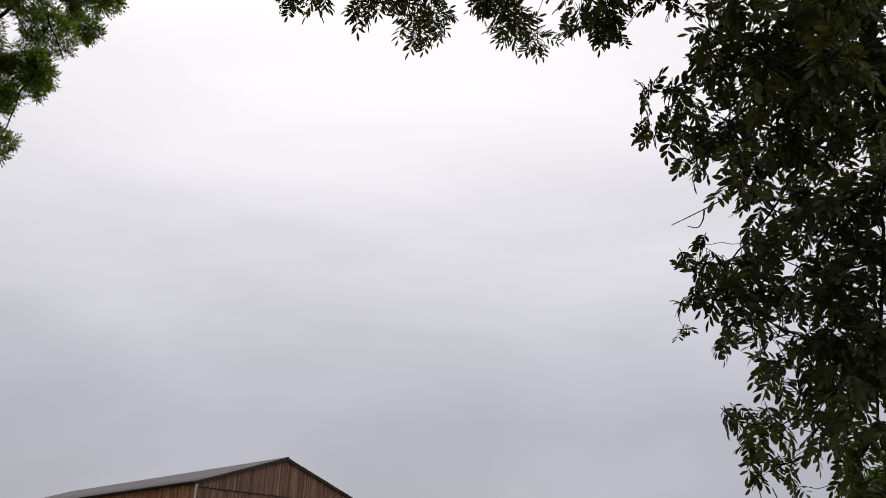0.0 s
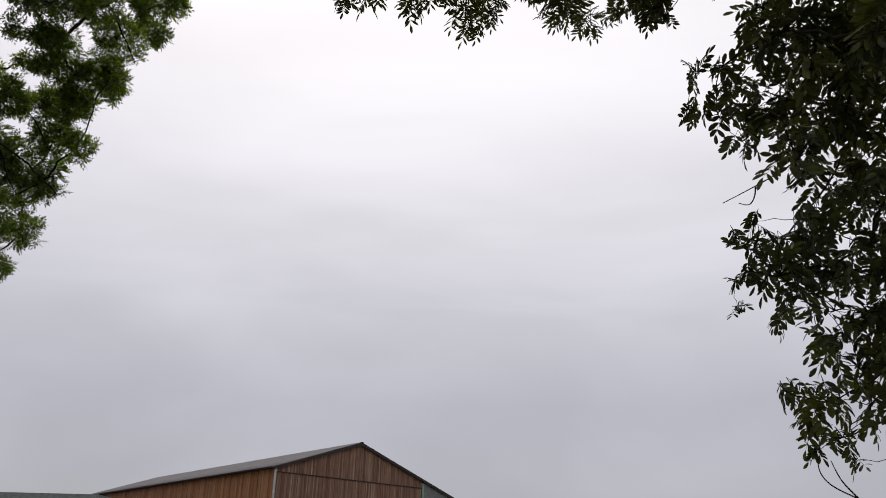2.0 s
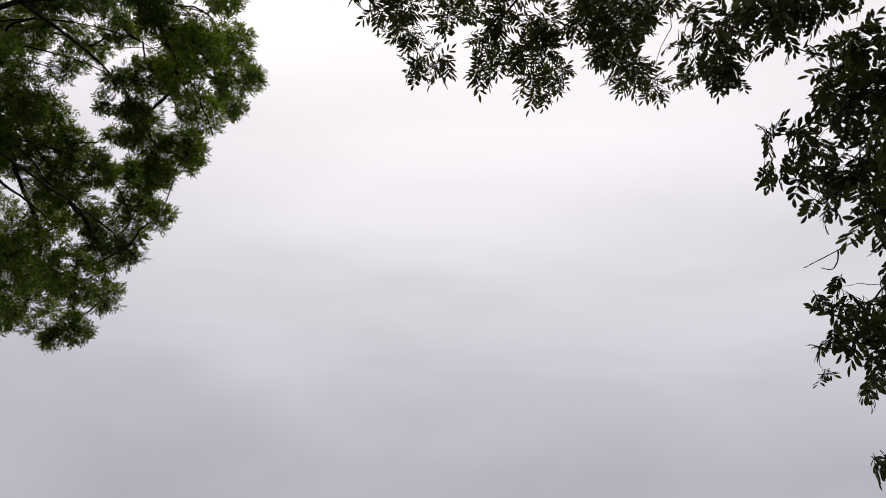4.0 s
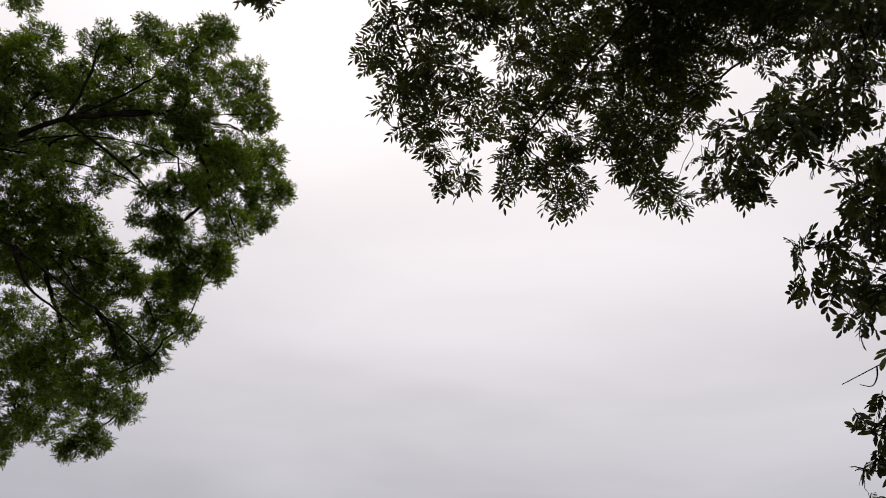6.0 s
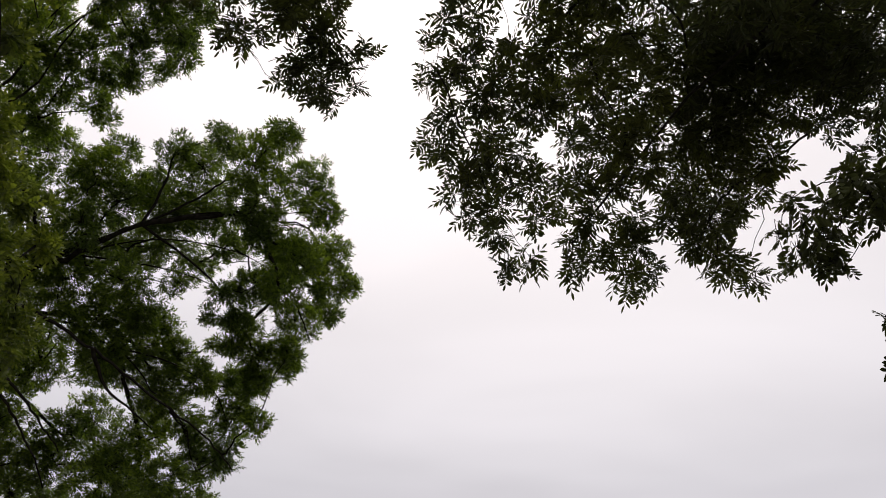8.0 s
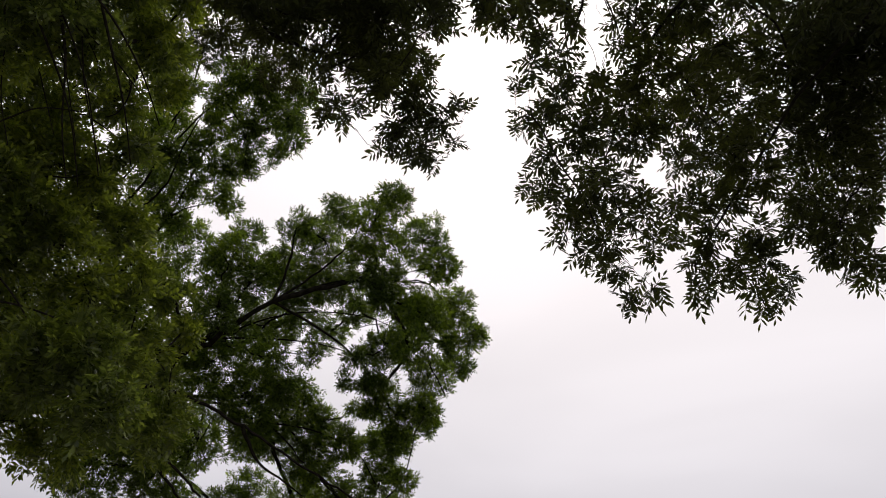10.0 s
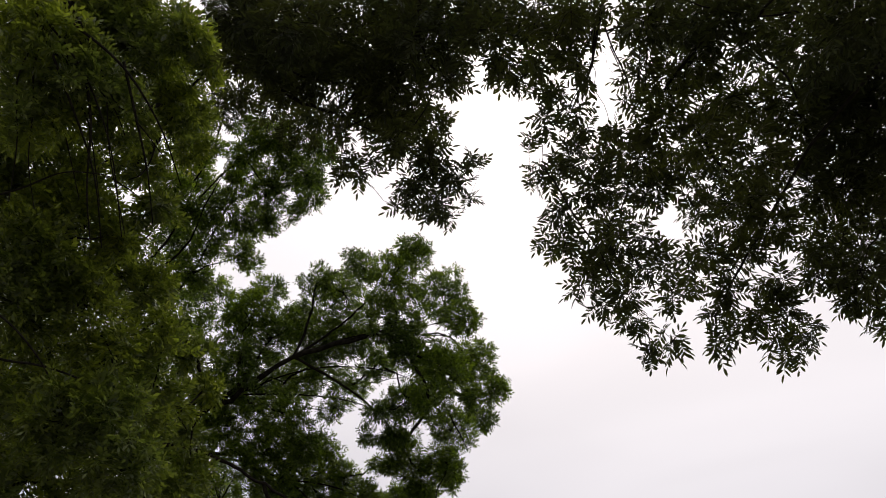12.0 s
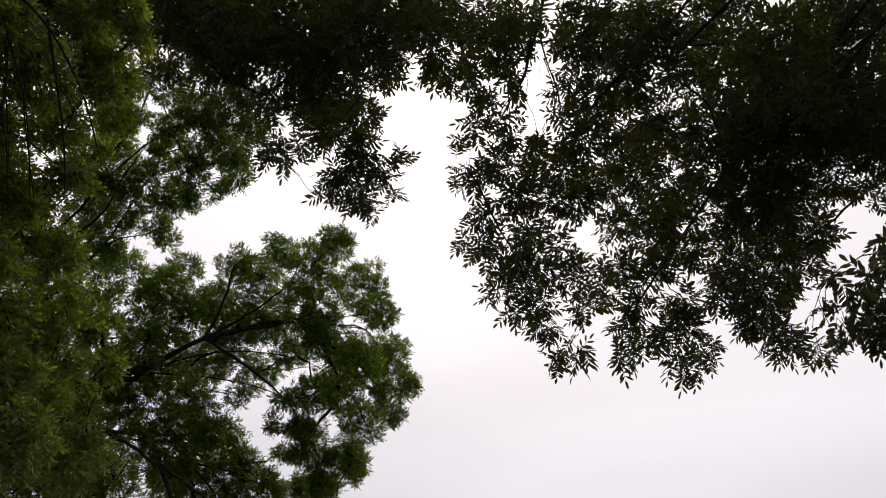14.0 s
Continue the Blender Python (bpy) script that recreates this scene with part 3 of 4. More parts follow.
bough(TREE_FAR, (-7.32, 7.83, 7.45), [
    (-8.09, 10.28, 6.12, 0.59), (-7.43, 8.86, 5.37, 0.43), (-8.46, 10.00, 5.50, 0.37), (-7.42, 8.66, 6.01, 0.57),
    (-7.39, 9.15, 6.71, 0.55), (-6.65, 9.07, 6.89, 0.36), (-8.79, 9.58, 7.37, 0.51), (-8.79, 9.14, 6.34, 0.58),
    (-9.78, 10.43, 6.12, 0.64), (-9.27, 8.55, 6.67, 0.55), (-9.27, 9.20, 5.92, 0.59)], seed=27, dense=0.85, length=0.142, thick=0.0085)
bough(TREE_FAR, (-8.77, 7.15, 8.50), [
    (-6.43, 8.28, 9.76, 0.43), (-7.05, 8.54, 9.62, 0.39), (-5.74, 8.31, 8.82, 0.40), (-5.89, 7.77, 8.23, 0.24),
    (-7.90, 7.91, 9.52, 0.59), (-6.92, 7.46, 9.60, 0.56), (-8.12, 7.69, 8.98, 0.48), (-7.48, 6.41, 8.59, 0.47),
    (-6.01, 9.27, 10.27, 0.45), (-6.07, 8.93, 8.56, 0.23), (-7.56, 6.38, 9.58, 0.45),
    (-7.36, 6.98, 9.74, 0.40)], seed=30, dense=0.78, length=0.142, thick=0.0085)
bough(TREE_FAR, FORK, [
    (-6.15, 4.06, 10.51, 0.35), (-6.03, 4.69, 10.44, 0.44), (-6.07, 5.33, 10.60, 0.31), (-5.63, 4.79, 10.76, 0.35),
    (-6.79, 4.60, 10.43, 0.36), (-7.86, 4.57, 11.07, 0.42), (-7.47, 5.04, 9.93, 0.44), (-6.46, 4.98, 9.04, 0.29),
    (-8.33, 5.11, 10.21, 0.51), (-7.77, 5.21, 9.41, 0.39), (-6.27, 5.00, 9.74, 0.21)], seed=28, dense=0.95, length=0.142, thick=0.006)
bough(TREE_FAR, FORK, [
    (-9.52, 6.68, 8.14, 0.77), (-8.44, 6.91, 7.54, 0.58), (-9.97, 8.01, 7.76, 0.72), (-8.50, 7.84, 7.29, 0.51),
    (-7.70, 7.28, 7.50, 0.39), (-8.79, 9.22, 8.15, 0.41), (-9.91, 6.18, 8.90, 0.79), (-9.96, 7.35, 6.90, 0.78),
    (-9.36, 8.04, 7.04, 0.68), (-8.26, 7.26, 8.27, 0.45)], seed=64, dense=0.85, length=0.142, thick=0.0085)
bough(TREE_FAR, FORK, [
    (-8.92, 7.97, 6.38, 0.36), (-9.10, 8.18, 5.89, 0.32), (-9.05, 8.95, 6.35, 0.53), (-8.85, 9.05, 6.86, 0.44),
    (-8.34, 9.60, 6.74, 0.49), (-7.54, 9.41, 7.08, 0.38), (-7.46, 9.33, 6.21, 0.41), (-6.76, 9.64, 7.07, 0.32),
    (-10.09, 8.22, 6.30, 0.42), (-9.85, 8.12, 7.47, 0.40)], seed=65, dense=0.65, length=0.142, thick=0.0085)
bough(TREE_FAR, FORK, [
    (-6.20, 5.25, 10.24, 0.26), (-6.20, 4.68, 9.92, 0.34), (-5.52, 4.69, 10.05, 0.30), (-7.01, 5.20, 10.22, 0.37),
    (-7.16, 4.76, 10.13, 0.36), (-6.46, 4.26, 10.40, 0.32), (-5.90, 4.23, 10.60, 0.35), (-7.33, 4.36, 9.76, 0.38),
    (-7.48, 4.09, 9.90, 0.38), (-6.92, 3.89, 10.45, 0.34)], seed=60, dense=0.95, length=0.142, thick=0.006)
# this upper bough takes the shade-darkened leaf colour too
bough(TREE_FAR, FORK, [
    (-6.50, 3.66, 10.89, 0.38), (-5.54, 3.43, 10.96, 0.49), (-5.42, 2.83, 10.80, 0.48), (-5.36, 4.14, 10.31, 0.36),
    (-5.30, 2.20, 10.79, 0.47)], seed=29, dense=0.98, leaf=LEAF_SHADED, thick=0.006)

for line in ([(-5.67, 7.28, 9.35), (-5.43, 7.79, 9.01), (-5.16, 8.42, 8.75), (-5.02, 9.09, 8.28)], [(-6.85, 6.80, 8.82), (-6.27, 7.52, 8.62), (-5.90, 8.27, 8.36), (-5.85, 8.84, 7.94)], [(-6.85, 6.80, 8.82), (-6.19, 6.89, 9.30), (-5.74, 6.93, 9.83), (-5.63, 6.83, 10.20)], [FORK] + [(-8.36, 4.89, 9.15), (-7.41, 4.71, 9.31), (-6.98, 4.39, 9.88), (-6.68, 4.24, 10.21)]):
    branch(TREE_FAR, line, 0.022, 0.007)
for line in ([(-7.86, 6.78, 8.31), (-6.93, 6.91, 8.64), (-6.37, 7.22, 8.85), (-5.68, 7.69, 8.93), (-5.37, 8.17, 8.89)], [(-7.60, 6.80, 8.31), (-6.98, 7.26, 8.50), (-6.11, 7.76, 8.50), (-5.64, 8.52, 8.26)], [(-6.85, 6.80, 8.82), (-6.07, 7.07, 9.24), (-5.24, 7.48, 9.45), (-4.70, 7.77, 9.73)], [(-7.32, 7.83, 7.45), (-6.72, 8.30, 7.51), (-6.19, 8.81, 7.34), (-6.05, 9.14, 6.97)]):
    branch(TREE_FAR, line, 0.013, 0.005)

for line in (
        [FORK, (-7.57, 5.87, 6.93), (-7.17, 6.39, 6.88), (-6.78, 6.90, 6.75), (-6.24, 7.58, 6.47), (-5.65, 8.19, 6.20), (-5.36, 8.54, 5.89)],
        [FORK, (-7.76, 6.06, 6.41), (-7.47, 6.62, 6.14), (-7.25, 7.01, 5.88), (-7.05, 7.37, 5.61)],
        [FORK, (-7.76, 6.06, 6.41), (-7.56, 6.62, 5.99), (-7.36, 7.01, 5.70), (-7.14, 7.50, 5.20)],
        [(-6.78, 6.90, 6.75), (-6.68, 7.23, 6.41), (-6.24, 7.78, 6.13)],
):
    branch(TREE_FAR, line, 0.03, 0.008)

crown_top(TREE_FAR, (-11.2, 6.4, 8.2), (-12.2, 6.2, 10.5), (2.6, 2.8, 2.0), 16, 71)

# the nearer ash whose boughs hang low
TREE_HANGING = ash_tree((-11.40, 0.90), 9.10, 0.28, (0.75, 0.30), "bright green ash tree with drooping boughs", 2)
HEAD = (-10.73, 1.17, 8.50)
bough(TREE_HANGING, HEAD, [
    (-5.07, 1.99, 9.20, 0.40), (-5.18, 2.49, 9.16, 0.26), (-5.78, 2.05, 9.18, 0.59), (-5.68, 2.65, 8.95, 0.45),
    (-5.74, 2.18, 8.19, 0.55), (-6.56, 3.03, 8.78, 0.44), (-5.68, 1.52, 8.03, 0.56), (-5.76, 1.09, 8.14, 0.50),
    (-6.05, 1.67, 7.66, 0.50), (-6.16, 1.53, 9.64, 0.51)], seed=31, dense=1.19, length=0.215, leaf=LEAF_BRIGHT)
bough(TREE_HANGING, HEAD, [
    (-6.75, 3.01, 7.72, 0.59), (-6.16, 3.21, 7.49, 0.36), (-6.66, 2.63, 7.02, 0.52), (-6.94, 4.14, 7.85, 0.44),
    (-6.57, 3.40, 6.80, 0.55), (-6.82, 2.92, 6.46, 0.51), (-8.00, 3.96, 6.86, 0.67), (-6.44, 3.95, 6.36, 0.55),
    (-7.27, 1.87, 7.62, 0.62), (-7.84, 2.60, 7.00, 0.64)], seed=32, dense=1.17, length=0.215, leaf=LEAF_BRIGHT)
bough(TREE_HANGING, HEAD, [
    (-7.36, 2.39, 8.00, 0.54), (-6.91, 2.56, 8.29, 0.57), (-5.96, 3.25, 7.92, 0.33), (-6.69, 3.55, 9.88, 0.36),
    (-7.08, 3.75, 7.83, 0.51), (-7.54, 3.38, 7.64, 0.59), (-6.74, 5.00, 7.49, 0.33), (-6.08, 3.88, 5.60, 0.47),
    (-8.40, 4.41, 6.32, 0.61), (-6.50, 5.20, 6.98, 0.28), (-6.78, 5.65, 6.16, 0.36), (-5.45, 2.75, 9.83, 0.22)], seed=34, dense=1.19, length=0.215, leaf=LEAF_BRIGHT)
bough(TREE_HANGING, HEAD, [
    (-6.90, 1.50, 8.85, 0.58), (-6.27, 1.58, 9.28, 0.54), (-6.40, 2.63, 10.30, 0.44), (-5.60, 2.56, 10.47, 0.25),
    (-7.70, 2.05, 8.84, 0.54), (-6.85, 2.65, 7.65, 0.48), (-5.78, 2.97, 9.34, 0.29), (-5.77, 1.69, 9.62, 0.43),
    (-6.57, 1.20, 9.66, 0.60)], seed=66, dense=1.28, length=0.215, leaf=LEAF_BRIGHT)
bough(TREE_HANGING, HEAD, [
    (-6.16, 4.17, 6.83, 0.36), (-6.44, 4.79, 6.47, 0.34), (-7.07, 5.65, 6.80, 0.22), (-6.45, 4.47, 6.08, 0.42),
    (-6.47, 3.77, 5.55, 0.55), (-5.84, 4.15, 5.23, 0.46), (-7.33, 4.24, 5.36, 0.53), (-6.94, 4.69, 5.30, 0.53),
    (-6.71, 5.46, 5.82, 0.42), (-7.39, 3.25, 5.73, 0.59), (-7.52, 3.70, 5.03, 0.59)], seed=33, dense=1.10, length=0.215, leaf=LEAF_BRIGHT)

for line in ([HEAD] + [(-6.04, 0.43, 8.44), (-5.60, 0.92, 8.18), (-5.36, 1.55, 7.86), (-5.48, 2.25, 7.54), (-5.80, 2.97, 7.10)], [(-5.60, 0.92, 8.18), (-5.54, 1.52, 7.71), (-5.65, 2.31, 7.34), (-5.96, 2.93, 6.96)], [(-5.50, 1.07, 8.24), (-5.10, 1.71, 8.04), (-5.09, 2.41, 7.82), (-5.25, 2.96, 7.64)], [HEAD] + [(-6.89, 1.97, 7.01), (-6.34, 2.12, 7.14), (-5.95, 2.17, 7.32), (-5.70, 2.46, 7.45)], [HEAD] + [(-6.89, 2.49, 6.25), (-6.38, 2.78, 5.98), (-6.28, 3.31, 5.76), (-6.37, 3.95, 5.33)], [(-5.36, 2.26, 10.34), (-5.40, 2.64, 10.02), (-5.37, 2.94, 9.94), (-5.58, 3.32, 9.84)], [(-5.46, 1.58, 7.97), (-5.52, 1.98, 7.59), (-5.77, 2.37, 7.20), (-6.01, 2.83, 6.95)], [(-5.19, 1.74, 8.15), (-5.22, 2.13, 7.81), (-5.33, 2.60, 7.53), (-5.57, 3.08, 7.29)], [HEAD] + [(-6.96, 2.97, 5.82), (-6.46, 3.20, 5.86), (-6.16, 3.71, 5.89), (-6.01, 4.11, 5.74)]):
    branch(TREE_HANGING, line, 0.016, 0.005)

HANGER = (-5.44, 1.10, 8.43)
branch(TREE_HANGING, [HEAD, (-8.10, 0.60, 9.60), HANGER], 0.045, 0.02)
for line in (
        [HANGER, (-5.72, 1.55, 7.84), (-5.84, 1.88, 7.62), (-5.91, 2.12, 7.48), (-6.00, 2.48, 7.25)],
        [HANGER, (-5.69, 1.60, 7.85), (-5.66, 1.92, 7.79), (-5.74, 2.18, 7.63), (-5.90, 2.67, 7.26)],
        [HANGER, (-5.42, 1.82, 8.03), (-5.54, 2.04, 7.86), (-5.66, 2.30, 7.66), (-5.75, 2.67, 7.41), (-5.82, 2.99, 7.18)],
        [HANGER, (-5.47, 1.95, 7.95), (-5.37, 2.26, 7.93), (-5.34, 2.53, 7.86), (-5.32, 2.66, 7.82)],
        [HANGER, (-5.53, 1.70, 7.97), (-5.46, 2.02, 7.93), (-5.50, 2.29, 7.80)],
        [(-5.34, 2.53, 7.86), (-5.41, 2.62, 7.76), (-5.54, 2.68, 7.62), (-5.63, 2.63, 7.55)],
        [HANGER, (-5.77, 1.25, 7.85), (-5.94, 1.61, 7.61), (-6.16, 1.91, 7.29), (-6.28, 2.30, 7.01)],
        [HANGER, (-5.91, 1.23, 7.73), (-6.12, 1.72, 7.39), (-6.39, 2.11, 6.95)],
):
    branch(TREE_HANGING, line, 0.011, 0.004)
crown_top(TREE_HANGING, (-10.8, 1.2, 8.8), (-11.6, 0.2, 10.2), (2.6, 2.8, 2.0), 16, 72, LEAF_BRIGHT)

# the ash overhead
TREE_OVERHEAD = ash_tree((5.55, -0.60), 7.90, 0.29, (-0.45, 0.45), "ash tree with canopy overhead, its leaf colour darkened for shade", 3)
CROWN = (5.13, -0.21, 7.00)
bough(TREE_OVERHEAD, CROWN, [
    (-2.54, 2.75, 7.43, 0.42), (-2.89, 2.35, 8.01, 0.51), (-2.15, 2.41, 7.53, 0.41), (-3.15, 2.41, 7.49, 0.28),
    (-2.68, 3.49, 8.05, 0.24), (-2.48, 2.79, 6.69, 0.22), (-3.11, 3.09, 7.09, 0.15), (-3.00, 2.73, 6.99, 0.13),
    (-1.96, 2.66, 7.08, 0.14), (-2.82, 1.75, 7.08, 0.37), (-3.35, 2.01, 7.28, 0.20)], seed=41, through_points=[(2.40, 0.00, 8.65), (-0.75, 0.45, 8.65)], dense=1.10, length=0.225, leaf=LEAF_SHADED, thick=0.006)
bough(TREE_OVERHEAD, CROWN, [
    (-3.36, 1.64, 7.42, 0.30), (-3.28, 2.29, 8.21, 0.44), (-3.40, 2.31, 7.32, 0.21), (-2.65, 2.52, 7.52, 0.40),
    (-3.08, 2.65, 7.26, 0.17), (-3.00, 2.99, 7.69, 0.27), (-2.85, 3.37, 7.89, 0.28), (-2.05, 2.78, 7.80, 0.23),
    (-1.60, 2.43, 7.63, 0.24), (-2.57, 2.44, 8.58, 0.50), (-2.44, 3.27, 7.14, 0.17)], seed=54, dense=1.21, length=0.225, leaf=LEAF_SHADED, thick=0.006, through_points=[(2.40, 0.30, 8.95), (-0.75, 0.75, 8.80)])
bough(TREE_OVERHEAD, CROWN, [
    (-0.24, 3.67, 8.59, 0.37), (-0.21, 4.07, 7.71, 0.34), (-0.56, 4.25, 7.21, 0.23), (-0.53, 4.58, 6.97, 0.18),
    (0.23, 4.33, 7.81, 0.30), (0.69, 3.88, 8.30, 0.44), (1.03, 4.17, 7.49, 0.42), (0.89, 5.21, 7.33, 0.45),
    (0.74, 5.98, 7.30, 0.39), (0.24, 5.32, 6.56, 0.19), (0.57, 5.23, 6.00, 0.18), (0.44, 5.13, 6.19, 0.19)], seed=55, dense=0.83, length=0.225, leaf=LEAF_SHADED, thick=0.004)
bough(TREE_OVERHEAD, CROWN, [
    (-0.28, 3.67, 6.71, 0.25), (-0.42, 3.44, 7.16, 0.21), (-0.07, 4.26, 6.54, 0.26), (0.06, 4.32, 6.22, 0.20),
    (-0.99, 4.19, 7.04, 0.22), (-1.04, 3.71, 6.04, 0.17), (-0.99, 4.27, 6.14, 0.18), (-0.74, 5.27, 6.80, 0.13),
    (-0.36, 5.02, 6.63, 0.18), (-0.08, 5.21, 6.19, 0.20), (-1.32, 4.64, 6.55, 0.17), (-1.78, 4.64, 7.02, 0.14)], seed=56, dense=0.81, length=0.225, leaf=LEAF_SHADED, thick=0.004)
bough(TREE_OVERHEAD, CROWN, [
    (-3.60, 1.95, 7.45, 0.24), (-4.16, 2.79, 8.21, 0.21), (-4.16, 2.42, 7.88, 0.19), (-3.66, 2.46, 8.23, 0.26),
    (-3.39, 1.80, 7.85, 0.32), (-3.27, 2.60, 8.18, 0.28), (-3.83, 3.08, 8.31, 0.20)], seed=67, dense=1.05, length=0.225, leaf=LEAF_SHADED, thick=0.004, through_points=[(2.40, 0.50, 9.0), (-1.0, 0.8, 8.90)])
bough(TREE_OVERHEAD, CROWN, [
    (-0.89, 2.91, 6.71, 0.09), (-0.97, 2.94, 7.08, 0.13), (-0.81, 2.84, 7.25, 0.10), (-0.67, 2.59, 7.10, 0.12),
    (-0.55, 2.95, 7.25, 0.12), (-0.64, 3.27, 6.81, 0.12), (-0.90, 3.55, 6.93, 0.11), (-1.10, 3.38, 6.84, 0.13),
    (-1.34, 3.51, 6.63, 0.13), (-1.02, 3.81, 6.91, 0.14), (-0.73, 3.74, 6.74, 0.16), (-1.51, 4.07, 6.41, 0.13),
    (-1.26, 3.99, 5.91, 0.13)], seed=70, dense=0.98, length=0.225, leaf=LEAF_SHADED, thick=0.0015, through_points=[(-0.25, 2.04, 8.37), (-0.61, 2.48, 7.54)])
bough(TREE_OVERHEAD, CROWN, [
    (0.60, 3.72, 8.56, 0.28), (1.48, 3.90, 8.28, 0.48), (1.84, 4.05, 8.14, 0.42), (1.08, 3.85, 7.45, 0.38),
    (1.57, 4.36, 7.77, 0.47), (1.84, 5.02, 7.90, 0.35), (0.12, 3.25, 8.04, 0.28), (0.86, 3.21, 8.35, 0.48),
    (1.54, 3.23, 7.90, 0.46)], seed=68, dense=0.74, length=0.225, leaf=LEAF_SHADED, thick=0.004)
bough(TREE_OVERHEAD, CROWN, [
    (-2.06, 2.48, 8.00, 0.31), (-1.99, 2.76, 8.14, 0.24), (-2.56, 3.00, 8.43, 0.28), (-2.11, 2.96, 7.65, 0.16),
    (-1.77, 2.67, 8.03, 0.22), (-2.58, 2.61, 8.33, 0.33), (-2.76, 2.72, 7.69, 0.26)], seed=74, dense=0.88, length=0.225, leaf=LEAF_SHADED, thick=0.0015, through_points=[(2.40, 0.50, 9.0), (-0.6, 1.2, 8.60)])
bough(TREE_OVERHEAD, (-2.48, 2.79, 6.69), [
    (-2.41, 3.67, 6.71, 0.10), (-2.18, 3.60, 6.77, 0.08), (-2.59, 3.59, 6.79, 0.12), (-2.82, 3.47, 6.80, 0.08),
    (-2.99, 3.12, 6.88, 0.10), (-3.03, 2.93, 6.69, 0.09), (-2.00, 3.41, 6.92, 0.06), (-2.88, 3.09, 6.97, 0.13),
    (-2.54, 3.32, 6.85, 0.13)], seed=61, dense=0.98, length=0.225, leaf=LEAF_SHADED, thick=0.0015)
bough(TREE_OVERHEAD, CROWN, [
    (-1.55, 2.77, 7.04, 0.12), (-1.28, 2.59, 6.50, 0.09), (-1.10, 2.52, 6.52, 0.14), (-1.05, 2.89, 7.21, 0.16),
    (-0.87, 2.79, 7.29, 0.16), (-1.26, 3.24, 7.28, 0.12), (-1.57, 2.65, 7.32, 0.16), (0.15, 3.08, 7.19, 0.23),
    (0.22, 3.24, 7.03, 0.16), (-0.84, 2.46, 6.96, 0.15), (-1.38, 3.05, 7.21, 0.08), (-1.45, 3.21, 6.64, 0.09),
    (-1.64, 3.59, 6.68, 0.06)], seed=62, dense=0.93, length=0.225, leaf=LEAF_SHADED, thick=0.0015, through_points=[(-0.25, 2.04, 8.37), (-0.61, 2.48, 7.54)])
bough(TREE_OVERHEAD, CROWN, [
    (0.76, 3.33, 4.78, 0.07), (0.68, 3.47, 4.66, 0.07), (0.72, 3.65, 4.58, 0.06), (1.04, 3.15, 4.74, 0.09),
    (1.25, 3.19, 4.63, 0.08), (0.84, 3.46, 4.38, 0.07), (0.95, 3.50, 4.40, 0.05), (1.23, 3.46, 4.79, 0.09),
    (1.44, 2.99, 4.76, 0.13), (1.51, 2.87, 5.13, 0.17)], seed=63, dense=0.92, length=0.19, hang=1.0, leaf=LEAF_SHADED, thick=0.002)
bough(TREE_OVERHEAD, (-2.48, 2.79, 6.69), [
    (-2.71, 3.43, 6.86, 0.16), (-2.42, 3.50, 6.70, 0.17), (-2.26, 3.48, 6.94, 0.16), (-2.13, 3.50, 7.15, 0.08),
    (-2.45, 3.31, 7.02, 0.17)], seed=42, dense=1.14, length=0.225, leaf=LEAF_SHADED, thick=0.003)
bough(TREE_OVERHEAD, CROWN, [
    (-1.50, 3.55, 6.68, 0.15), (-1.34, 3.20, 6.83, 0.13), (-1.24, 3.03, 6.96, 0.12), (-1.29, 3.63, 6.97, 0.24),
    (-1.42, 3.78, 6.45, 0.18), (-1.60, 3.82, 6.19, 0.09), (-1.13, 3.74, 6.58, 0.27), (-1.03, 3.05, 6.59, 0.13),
    (-0.84, 3.39, 6.58, 0.17), (-1.06, 4.11, 6.33, 0.30), (-1.35, 4.08, 6.22, 0.18)], seed=43, dense=0.81, length=0.225, leaf=LEAF_SHADED, thick=0.0015, through_points=[(-0.25, 2.04, 8.37), (-0.61, 2.48, 7.54), (-0.86, 2.95, 7.03), (-1.09, 3.10, 6.81), (-1.40, 3.36, 6.47)])
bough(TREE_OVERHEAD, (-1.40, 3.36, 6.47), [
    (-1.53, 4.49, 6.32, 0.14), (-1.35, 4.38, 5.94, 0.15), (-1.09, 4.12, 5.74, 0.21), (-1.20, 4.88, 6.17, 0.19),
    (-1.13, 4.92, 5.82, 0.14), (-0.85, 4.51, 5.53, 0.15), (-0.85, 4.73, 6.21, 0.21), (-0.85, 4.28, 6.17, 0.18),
    (-0.59, 4.05, 5.79, 0.15)], seed=44, dense=0.64, length=0.225, leaf=LEAF_SHADED, thick=0.0022)
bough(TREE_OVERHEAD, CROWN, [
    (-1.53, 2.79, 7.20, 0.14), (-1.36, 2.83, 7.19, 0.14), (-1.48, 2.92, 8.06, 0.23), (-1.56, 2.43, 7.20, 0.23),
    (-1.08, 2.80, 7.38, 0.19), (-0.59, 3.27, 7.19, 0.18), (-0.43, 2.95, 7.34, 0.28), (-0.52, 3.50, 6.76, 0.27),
    (-0.22, 3.43, 7.36, 0.34), (-0.83, 4.31, 7.10, 0.25)], seed=45, dense=0.98, length=0.225, leaf=LEAF_SHADED, thick=0.004)
